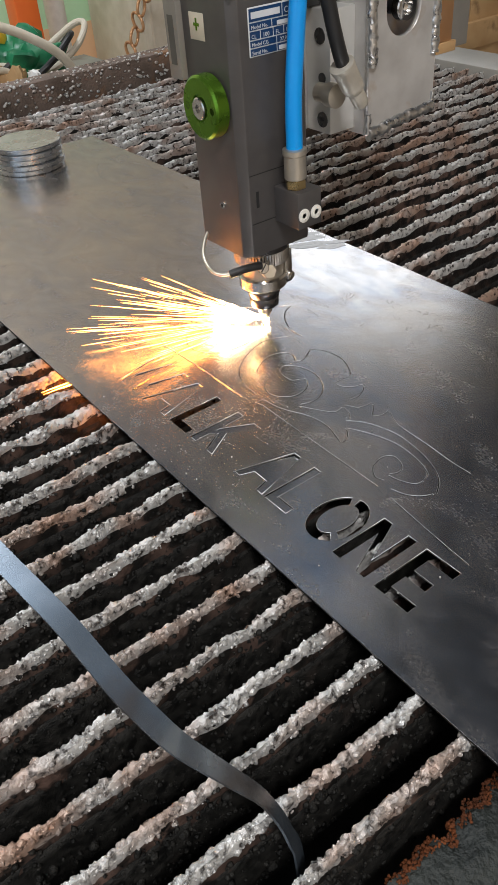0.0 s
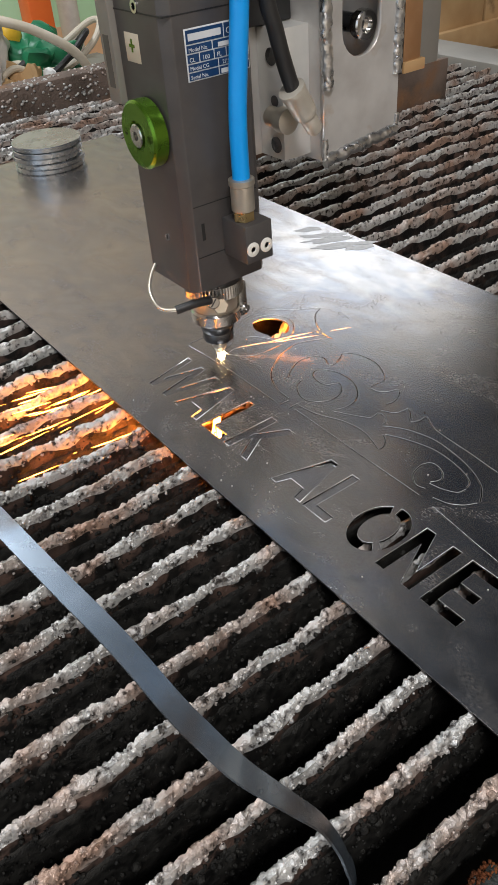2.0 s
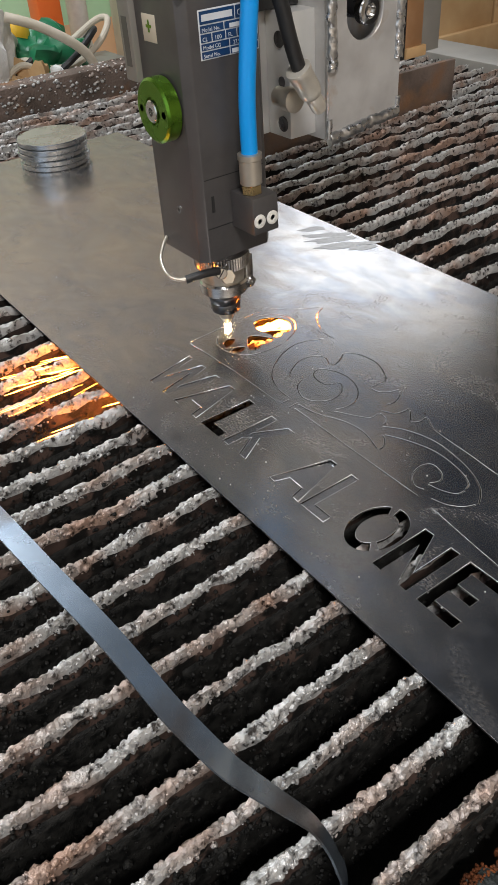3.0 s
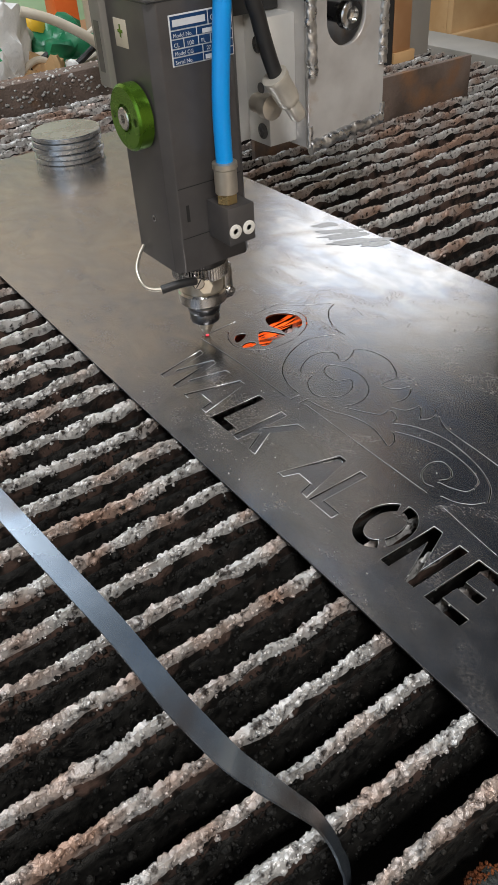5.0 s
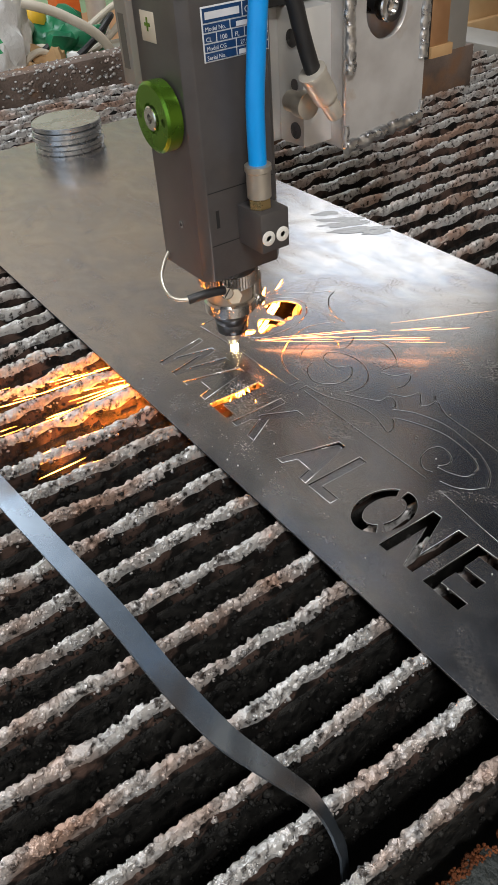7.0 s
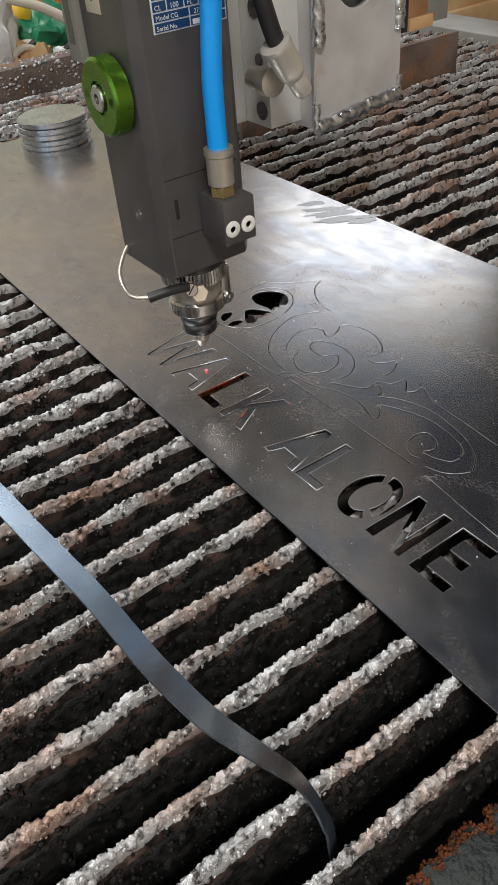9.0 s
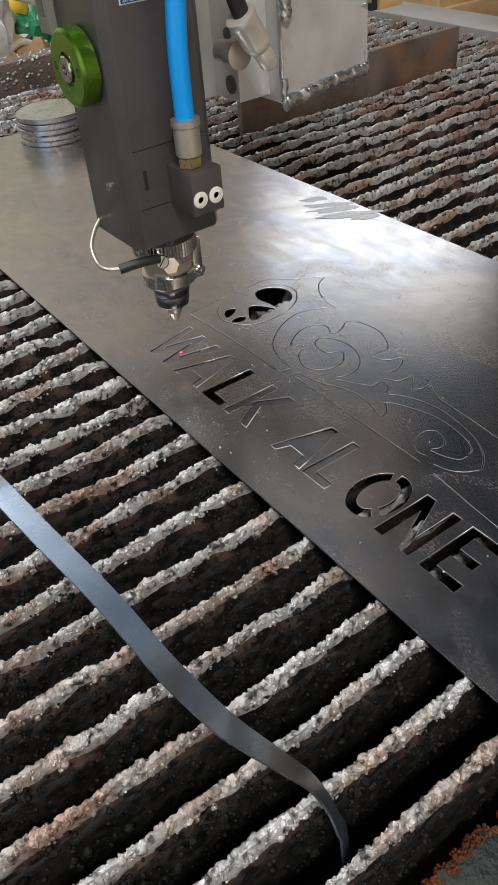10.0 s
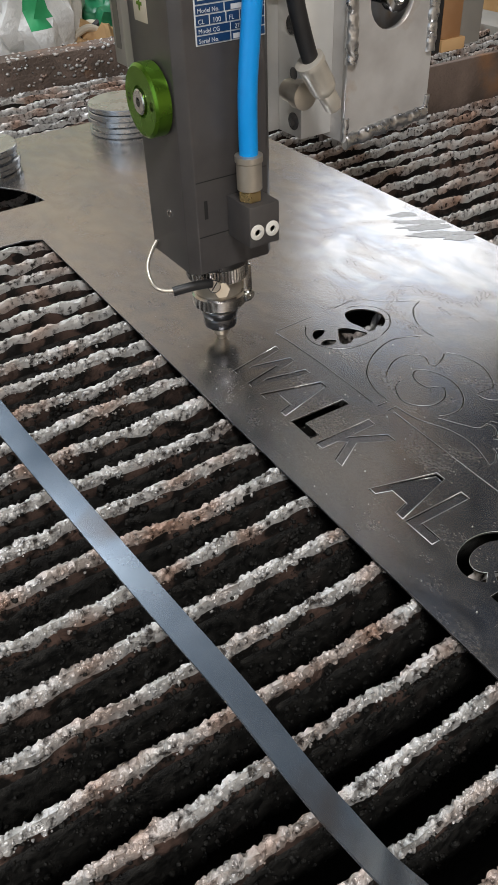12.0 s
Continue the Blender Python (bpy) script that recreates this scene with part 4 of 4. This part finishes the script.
    mo = part("side_module", boxes((LEFT - 0.0040, -0.004, 0.0285, 0.0430, 0.1770, 0.34), bevel=0.0012), M["frame"], t, "grey electronics module")
    part("module_slot", boxes((LEFT - 0.0042, LEFT - 0.0035, 0.0325, 0.0390, 0.186, 0.215), bevel=0), M["black"], mo)
    # gas inlet
    part("gas_block", boxes((-0.0040, 0.0165, -0.049, FRONT, 0.0880, 0.1128)), M["black"], t, "black gas inlet block")
    for x in (0.0008, 0.0112):
        b = turned([(0.0046, 0), (0.0046, 0.0006), (0.0040, 0.0010), (0.0019, 0.0010), (0.0017, -0.0004)], 28, pose(x, -0.049, 0.0972, 90, 0, 0))
        part("bolt", b, M["white"], t, "pale socket bolt")
    part("fitting_nut", turned([(0.0064, 0.1128), (0.0070, 0.1134), (0.0070, 0.1185), (0.0064, 0.1190)], 6, pose(0.0035, -0.038, 0)), M["brass"], t, "brass hexagon nut")
    part("hose_fitting", turned([(0.0066, 0.1190), (0.0073, 0.1196), (0.0073, 0.1345), (0.0080, 0.1352), (0.0080, 0.1385), (0.0060, 0.1390)], 36, pose(0.0035, -0.038, 0)), M["nickel"], t, "nickel push-in fitting")
    part("gas_hose", tube([(0.0035, -0.038, 0.132), (0.0040, -0.038, 0.17), (0.0075, -0.038, 0.205), (0.0110, -0.038, 0.235), (0.0165, -0.038, 0.30), (0.020, -0.038, 0.40)], 0.0054, 20), M["blue"], t, "bright blue plastic gas hose")
    # mounting block beside the body
    ab = part("mount_block", boxes((0.058, 0.0805, -0.012, 0.045, 0.1290, 0.2080), (0.0300, 0.058, 0.012, 0.045, 0.1290, 0.2080), bevel=0.0006), M["alu"], t, "milled aluminium mounting block")
    part("slide_cover", boxes((0.0305, 0.080, 0.004, 0.05, 0.2085, 0.40), bevel=0.001), M["rubber"], t, "black slide cover")
    for y, z, r in ((-0.002, 0.1915, 0.0052), (-0.004, 0.1655, 0.0035), (-0.004, 0.1380, 0.0052)):
        part("bolt_hole", turned([(r, -0.001), (r, 0.0005), (r * 0.6, 0.0005)], 24, pose(0.058, y, z, 0, -90, 0)), M["darksteel"], ab)
    el = part("elbow_fitting", turned([(0.0040, -0.017), (0.0052, -0.015), (0.0054, -0.005), (0.0070, -0.003), (0.0076, 0.0), (0.0078, 0.013), (0.0084, 0.014), (0.0084, 0.017), (0.0060, 0.0175)], 36, pose(0.0520, -0.040, 0.1675) @ pose(0, 0, 0, 0, -33, 0)), M["ivory"], t, "nickel push-in elbow")
    part("elbow_stem", turned([(0.0062, 0), (0.0062, 0.010), (0.0078, 0.0105), (0.0078, 0.018), (0.0060, 0.0185)], 28, pose(0.0480, -0.012, 0.1600, 90, 0, 0)), M["nickel"], el)
    part("air_hose", tube([(0.0465, -0.040, 0.176), (0.0405, -0.040, 0.190), (0.0330, -0.040, 0.214), (0.0270, -0.038, 0.250), (0.024, -0.034, 0.40)], 0.0047, 18), M["rubber"], t, "black air hose")
    # welded bracket with a slotted hole
    face = [(0.0805, 0.1255), (0.1460, 0.1320), (0.1460, 0.40), (0.0805, 0.40)]
    slot_loop = [(0.1120 + 0.0165 * math.cos(a), 0.2020 + 0.0170 * math.sin(a)) for a in [math.pi + i * math.pi / 14 for i in range(15)]] + [(0.1120 + 0.0165 * math.cos(a), 0.2700 + 0.0170 * math.sin(a)) for a in [i * math.pi / 14 for i in range(15)]]
    fb = cut_sheet([face, slot_loop], 0.0, 0.004)
    bmesh.ops.transform(fb, matrix=Matrix(((1, 0, 0, 0), (0, 0, -1, -0.0260), (0, 1, 0, 0), (0, 0, 0, 1))) @ Matrix.Translation((0, 0, -0.004)), verts=fb.verts[:])
    bmesh.ops.recalc_face_normals(fb, faces=fb.faces[:])
    br = part("bracket", fb, M["box"], t, "welded steel bracket plate with a slotted hole", smooth=False)
    part("bracket_side", boxes((0.0805, 0.0845, -0.0220, 0.06, 0.1255, 0.40), bevel=0.0006), M["box"], br)
    part("bracket_side", boxes((0.1420, 0.1460, -0.0220, 0.06, 0.1320, 0.40), bevel=0.0006), M["box"], br)
    part("bracket_back", boxes((0.0846, 0.1419, 0.030, 0.034, 0.140, 0.40), bevel=0.0006), M["rubber"], br)
    part("weld", bead([(0.0815, -0.0262, 0.40), (0.0815, -0.0262, 0.28), (0.0830, -0.0266, 0.1710)], 0.0040, 3, 240), M["weld"], br, "rippled weld bead")
    part("weld", bead([(0.1450, -0.0262, 0.40), (0.1450, -0.0262, 0.28), (0.1440, -0.0264, 0.1690)], 0.0036, 4, 240), M["weld"], br, "rippled weld bead")
    part("weld", bead([(0.0810, -0.0262, 0.1265), (0.110, -0.0268, 0.1300), (0.1455, -0.0262, 0.1328)], 0.0042, 5, 130), M["weld"], br, "rippled weld bead")
    part("weld", bead([(0.1455, -0.0262, 0.1330), (0.1458, -0.0262, 0.1430)], 0.0020, 6, 24), M["weld"], br)
    part("weld", bead([(0.0808, -0.0262, 0.1270), (0.0808, -0.0262, 0.1400)], 0.0022, 7, 24), M["weld"], br)
    part("slot_bolt", turned([(0.0088, 0), (0.0092, 0.001), (0.0092, 0.006), (0.0084, 0.007), (0.0050, 0.007), (0.0046, 0.003)], 36, pose(0.1250, -0.010, 0.2000, 90, 0, 0)), M["chrome"], br, "chrome socket bolt")
    part("slot_bolt_shank", turned([(0.006, -0.042), (0.006, 0.001)], 16, pose(0.1250, -0.010, 0.2000, 90, 0, 0)), M["darksteel"], br)
    # guide bars beside it
    part("guide_bar", boxes((0.1905, 0.1960, 0.018, 0.040, 0.1520, 0.40), bevel=0.0006), M["rubber"], t, "dark guide bar")
    cb = part("copper_bar", boxes((0.1962, 0.2140, 0.018, 0.036, 0.1600, 0.40), bevel=0.0006), M["copper"], t, "copper-coloured guide bar")
    part("bar_foot", boxes((0.1962, 0.2180, 0.0165, 0.038, 0.1520, 0.1598), bevel=0.0006), M["wood"], cb)
    part("grey_rail", boxes((0.2145, 0.2355, 0.020, 0.042, 0.1535, 0.40), bevel=0.0006), M["frame"], t, "grey guide rail")
    part("cross_tie", boxes((0.1462, 0.2355, 0.036, 0.060, 0.235, 0.40), bevel=0.001), M["darksteel"], t, "dark steel cross tie")
    nameplate(t)
    return t


HEAD_THING = head()


# ---- sparks: rigid sheaves of glowing streaks that shoot out of the nozzle ----
def sheaf(name, seed, n, length, spread, r, material, label):
    """Streaks fanning out along +z from the origin."""
    rng = random.Random(seed)
    bm = bmesh.new()
    for i in range(n):
        a, e = rng.uniform(0, 2 * math.pi), spread * math.sqrt(rng.random())
        d = Vector((e * math.cos(a), e * math.sin(a), 1)).normalized()
        s0 = length * (rng.random() ** 1.6) * 0.75
        s1 = min(length, s0 + length * rng.uniform(0.08, 0.45))
        rr = r * rng.uniform(0.5, 1.0)
        side = d.orthogonal().normalized()
        up = d.cross(side)
        lo, hi = bm.verts.new(d * s0), bm.verts.new(d * s1)
        mid = [bm.verts.new(d * (s0 + (s1 - s0) * 0.6) + rr * (math.cos(k * 2.094) * side + math.sin(k * 2.094) * up)) for k in range(3)]
        for k in range(3):
            bm.faces.new((lo, mid[(k + 1) % 3], mid[k]))
            bm.faces.new((hi, mid[k], mid[(k + 1) % 3]))
    return tagged(part(name, bm, material, HEAD_THING), label, kind="stuff")


def aim(x, y, z, az, el, spin=0.0):
    d = Vector((math.cos(radians(az)) * math.cos(radians(el)), math.sin(radians(az)) * math.cos(radians(el)), math.sin(radians(el))))
    return Matrix.Translation((x, y, z)) @ d.to_track_quat("Z", "Y").to_matrix().to_4x4() @ pose(0, 0, 0, 0, 0, spin)


JETS = []   # part, place, azimuth, elevation, spells of seconds


def jet(seed, n, length, spread, r, material, at, az, el, spells, label="glowing spray of sparks"):
    JETS.append((sheaf("spark_spray", seed, n, length, spread, r, M[material], label), at, az, el, spells))


A, B, C, E2 = (0.0, 0.42), (0.42, 1.18), (1.9, 2.45), (6.85, 8.5)
for i, (az, el) in enumerate(((138, 6), (150, 3), (162, 6), (126, 8), (172, 3), (145, 12), (142, 1), (132, 16))):
    jet(20 + i, 30, 0.150 if i in (0, 1, 2) else 0.12 if i < 5 else 0.10, 0.13, 0.00036, "spark", (0, 0, 0.001), az, el, [A])
jet(40, 60, 0.055, 0.30, 0.0022, "hot", (0, 0, 0.002), 146, 5, [A])
jet(41, 50, 0.040, 0.34, 0.0020, "hot", (0, 0, 0.002), 142, 8, [(0.0, 1.18)])
for i, (az, el) in enumerate(((150, 28), (135, 40), (165, 14))):
    jet(50 + i, 9, 0.075, 0.16, 0.0007, "spark", (0, 0, 0.001), az, el, [B])
jet(60, 18, 0.03, 0.3, 0.0016, "hot", (0.004, 0.004, 0.002), 20, 14, [(1.2, 1.9)])
jet(61, 10, 0.05, 0.3, 0.0006, "spark", (0.004, 0.002, 0.002), 35, 45, [(1.3, 1.8)])
jet(62, 8, 0.10, 0.06, 0.0003, "ray", (0.004, 0.0, 0.002), -38, 4, [C])
jet(63, 14, 0.16, 0.06, 0.00026, "ray", (0.003, 0.0, 0.002), -42, 2, [E2])
jet(64, 10, 0.20, 0.05, 0.00022, "ray", (0.003, 0.0, 0.002), -36, 3, [E2])
# streams that blow along the gaps under the sheet
U = [(0.0, 0.35), (0.5, 1.1), (1.4, 3.05), (5.97, 8.5)]
for i, (dx, dy, az, n) in enumerate(((-0.045, 0.030, 178, 24), (-0.05, 0.002, 182, 24), (-0.04, -0.026, 180, 18), (-0.06, 0.058, 176, 18), (-0.05, -0.012, 184, 24), (-0.055, 0.016, 180, 24), (-0.05, 0.044, 178, 20))):
    jet(70 + i, n - 8, 0.12, 0.10, 0.0004, "ember", (dx, dy, -0.018 - 0.010 * (i % 3)), az, 3, U if i != 2 else U[2:], "orange sparks blown between the slats")
jet(90, 10, 0.12, 0.16, 0.00014, "ember", (-0.07, 0.02, -0.014), 186, 3, U[2:], "thin orange sparks skimming the slats")
jet(80, 34, 0.085, 0.22, 0.0016, "ember", (0.006, 0.0, -0.014), -8, -3, [(1.4, 3.05), (5.97, 7.0)], "orange sparks below the sheet")
jet(83, 70, 0.095, 0.24, 0.0013, "fading", (0.008, 0.0, -0.020), -8, -2, [(3.12, 5.55)], "dull red embers fading below the sheet")
jet(81, 34, 0.095, 0.22, 0.0016, "ember", (0.006, 0.004, -0.014), 38, 3, [(7.0, 8.5)], "orange sparks below the sheet")
jet(82, 26, 0.065, 0.22, 0.0013, "ember", (-0.004, -0.008, -0.014), 238, 3, [(6.9, 8.5)], "orange sparks below the sheet")
jet(84, 30, 0.085, 0.12, 0.0012, "ember", (-0.025, -0.030, -0.016), 232, 1, [(0.45, 2.6)], "orange sparks below the sheet")
jet(85, 90, 0.045, 0.30, 0.0024, "fading", (0.010, -0.004, -0.044), 284, 0, [(8.6, 9.75)], "dull red embers fading below the sheet")


def core():
    bm = bmesh.new()
    bmesh.ops.create_icosphere(bm, subdivisions=3, radius=0.0026)
    return part("cutting_flame", bm, M["arc"], HEAD_THING, "white-hot cutting point")


FLAME = core()
PILOT = part("pilot_dot", turned([(0.0004, 0.0), (0.0010, 0.0001), (0.0009, 0.0002)], 16), M["reddot"], HEAD_THING, "red pilot light dot")


# ---- things beyond the table ----
def post():
    t = thing("orange_post", "orange enamelled steel post behind the table", "post")
    part("shaft", boxes((0.78, 0.85, 1.98, 2.05, 0.02, 1.05), bevel=0.006), M["orange"], t)
    part("foot", boxes((0.73, 0.90, 1.93, 2.10, 0, 0.018), bevel=0.003), M["orange"], t)
    w = thing("white_pipe", "white painted pipe standing beside the orange post", "pipe")
    part("tube", turned([(0.03, 0), (0.03, 1.05)], 24, pose(0.95, 2.10, 0)), M["white"], w)


post()


def lump(name, at, size, seed, material, label, category, rough=0.35, sub=4, freq=2.2):
    bm = bmesh.new()
    bmesh.ops.create_icosphere(bm, subdivisions=sub, radius=1.0)
    for v in bm.verts:
        n = v.co.normalized()
        f = 1 + rough * noise.noise(n * freq + Vector((seed, 0, 0))) + 0.4 * rough * abs(noise.noise(n * freq * 3 + Vector((0, seed, 0))))
        v.co = Vector((n.x * size[0], n.y * size[1], n.z * size[2])) * f
    ob = mesh_ob(name, bm, material)
    ob.location = at
    return tagged(ob, label, category)


def clutter():
    b = thing("work_bench", "low steel bench heaped with odds and ends", "bench")
    part("bench_top", boxes((-0.5, 0.85, 1.10, 1.75, 0.62, 0.66), bevel=0.003), M["frame"], b)
    for x in (-0.46, 0.81):
        for y in (1.14, 1.71):
            part("leg", boxes((x - 0.02, x + 0.02, y - 0.02, y + 0.02, 0, 0.62), bevel=0.002), M["frame"], b)
    sack = lump("plastic_sack", (0.335, 1.29, 0.785), (0.085, 0.07, 0.125), 3, M["bag"], "crumpled white plastic sack with a green print", "sack", 0.5)
    sack.data.materials.append(M["print"])
    for p in sack.data.polygons:
        if p.center.y < 0 and -0.030 < p.center.x < 0.012 and 0.0 < p.center.z < 0.048:
            p.material_index = 1
    lump("plastic_sack", (0.16, 1.34, 0.78), (0.10, 0.09, 0.13), 8, M["bag"], "crumpled white plastic sack", "sack", 0.5)
    lump("green_sack", (0.500, 1.31, 0.745), (0.075, 0.06, 0.068), 5, M["greenplastic"], "dark green plastic sack on the bench", "sack", 0.6)
    lump("rag", (0.435, 1.26, 0.715), (0.055, 0.05, 0.045), 9, M["wood"], "brown dirty rag on the bench", "rag", 0.8)
    lump("rag", (0.475, 1.20, 0.725), (0.03, 0.03, 0.03), 12, M["bag"], "white crumpled rag on the bench", "rag", 0.8)
    lump("yellow_cap", (0.455, 1.33, 0.815), (0.028, 0.028, 0.03), 2, M["yellow"], "yellow plastic cap among cables", "cap", 0.15, 3)
    for i in range(5):
        rng = random.Random(30 + i)
        x, y, r = 0.41 + 0.03 * i, 1.27 + 0.02 * (i % 3), 0.06 + 0.012 * i
        pts = [(x + r * math.cos(a * 0.7 + i), y + 0.35 * r * math.sin(a * 0.7 + i), 0.735 + 0.035 * math.sin(a * 1.1 + i) + 0.012 * i) for a in range(9)]
        tagged(mesh_ob("cable", tube(pts, 0.0065, 10), M["cream" if i % 2 == 0 else "rubber"]), "loose coiled cable lying on the bench", "cable", "loose cables")
    tagged(mesh_ob("hose", tube([(0.40, 1.22, 0.86), (0.46, 1.20, 0.835), (0.53, 1.19, 0.785), (0.565, 1.20, 0.72), (0.575, 1.24, 0.672)], 0.009, 12), M["cream"]), "pale bent hose hanging over the bench", "hose")
    # chain against the orange wall
    ch = thing("chain", "brown rusty hanging chain", "chain")
    for i in range(9):
        a = [2 * math.pi * k / 12 for k in range(13)]
        pts = [(0.016 * math.cos(q), 0.0, 0.026 * math.sin(q)) for q in a]
        o = part("link", tube(pts, 0.0045, 8, steps=2), M["copper"], ch)
        o.matrix_local = pose(1.02 + 0.018 * i, 1.90, 0.50 + 0.036 * i, 0, 26, 90 * (i % 2) + 20)
    # ply board and crate beyond the far rail
    cr = thing("plywood_crate", "stained plywood crate behind the table", "crate")
    for i in range(4):
        part("plank", boxes((1.62 + 0.24 * i, 1.85 + 0.24 * i, 1.30, 1.32, 0.02, 0.92), bevel=0.002), M["wood"], cr)
    part("batten", boxes((1.60, 2.60, 1.28, 1.30, 0.55, 0.62), bevel=0.002), M["wood"], cr)
    part("crate_side", boxes((1.62, 2.57, 1.32, 1.75, 0.02, 0.90), bevel=0.002), M["wood"], cr)
    cb = thing("grey_cabinet", "pale grey steel cabinet against the painted wall", "cabinet")
    part("body", boxes((1.16, 1.60, 1.95, 2.30, 0.0, 1.1), bevel=0.004), M["cream"], cb)
    part("door", boxes((1.18, 1.58, 1.935, 1.95, 0.05, 1.06), bevel=0.003), M["cream"], cb)


clutter()


def soot_cake():
    """Broad sooty crust that has run together at the table's end."""
    bm = bmesh.new()
    nx, ny = 90, 22
    vs = []
    for i in range(nx + 1):
        row = []
        for j in range(ny + 1):
            x, y = -0.16 + 0.40 * i / nx, -0.268 - 0.10 * j / ny
            y2 = y + (0.006 * noise.noise((x * 60, 1, 0)) + 0.004 * noise.noise((x * 170, 3, 0)) if j == 0 else 0)
            row.append(bm.verts.new((x, y2, 0.772 + 0.005 * noise.noise((x * 40, y * 40, 0)) + 0.0035 * noise.noise((x * 150, y * 150, 2)) - 0.02 * (j / ny))))
        vs.append(row)
    for i in range(nx):
        for j in range(ny):
            bm.faces.new((vs[i][j], vs[i + 1][j], vs[i + 1][j + 1], vs[i][j + 1]))
    r = bmesh.ops.extrude_face_region(bm, geom=bm.faces[:])
    bmesh.ops.translate(bm, verts=[v for v in r["geom"] if isinstance(v, bmesh.types.BMVert)], vec=(0, 0, -0.012))
    bmesh.ops.recalc_face_normals(bm, faces=bm.faces[:])
    cake = tagged(mesh_ob("soot_cake", bm, M["cake"]), "grey-green sooty plate with a rusty edge at the table end", "slag")
    rng = random.Random(77)
    verts, faces = [], []
    for _ in range(3400):
        x = rng.uniform(-0.16, 0.24)
        y = -0.268 + 0.006 * noise.noise((x * 60, 1, 0)) + 0.004 * noise.noise((x * 170, 3, 0)) + rng.uniform(-0.0035, 0.0015)
        r = rng.uniform(0.0004, 0.0010)
        grit(verts, faces, GRAIN, (x, y, 0.7725 + 0.005 * noise.noise((x * 40, y * 40, 0)) + rng.uniform(-0.003, 0.001)), (r, r, r), 3.0)
    data = bpy.data.meshes.new("rust_edge")
    data.from_pydata(verts, [], faces)
    data.materials.append(M["rustglow"])
    rim = new("rust_edge", data)
    rim.parent = cake
    tagged(rim, "flaking orange rust along the edge")


soot_cake()


def parked(spin=0.0):
    return pose(0, 0.002, 0.105, 0, 0, spin)


def spells_rows(ob_active, spells, seed):
    """Rows for a spray: inside the head while the beam is off, trembling at its place while it cuts."""
    rng = random.Random(seed)
    rows = []
    if spells[0][0] > 0:
        rows.append((0.0, parked()))
    for a, b in spells:
        if a > 0:
            rows.append((a - 1 / 30, parked()))
        k = a
        while k < b - 0.02:
            rows.append((k, ob_active(rng)))
            k += 0.1
        rows.append((b, ob_active(rng)))
        rows.append((b + 1 / 30, parked()))
    rows.append((12.0, parked()))
    return rows


def motions():
    walk(HEAD_THING, [(t, pose(x, y, z)) for t, x, y, z in HEAD])
    for i, (ob, at, az, el, spells) in enumerate(JETS):
        def act(rng, at=at, az=az, el=el):
            d = rng.uniform(0, 0.008)
            return aim(at[0] + d * math.cos(radians(az)), at[1] + d * math.sin(radians(az)), at[2], az + rng.uniform(-3, 3), el + rng.uniform(-1, 2), rng.uniform(0, 70))
        walk(ob, spells_rows(act, spells, 100 + i))
    for (ob, x, y), t in zip(SLUGS, (1.3, 2.0, 2.55, 2.9)):
        z = TOP - 0.0002
        walk(ob, [(0, pose(x, y, z)), (t, pose(x, y, z)), (t + 0.08, pose(x, y, z - 0.05, 18, 6, 0)), (t + 0.16, pose(x, y, z - 0.16, 50, 10, 10)), (t + 0.22, pose(x, y, 0.5325, 3, 2, 14)), (12, pose(x, y, 0.5325, 3, 2, 14))])
    walk(PILOT, [(t, pose(0, 0, TOP + 0.0002 - z)) for t, x, y, z in HEAD])
    walk(FLAME, spells_rows(lambda rng: pose(rng.uniform(-0.0006, 0.0006), 0, -0.0005), [(0.0, 3.12), (5.97, 8.5)], 7))


motions()
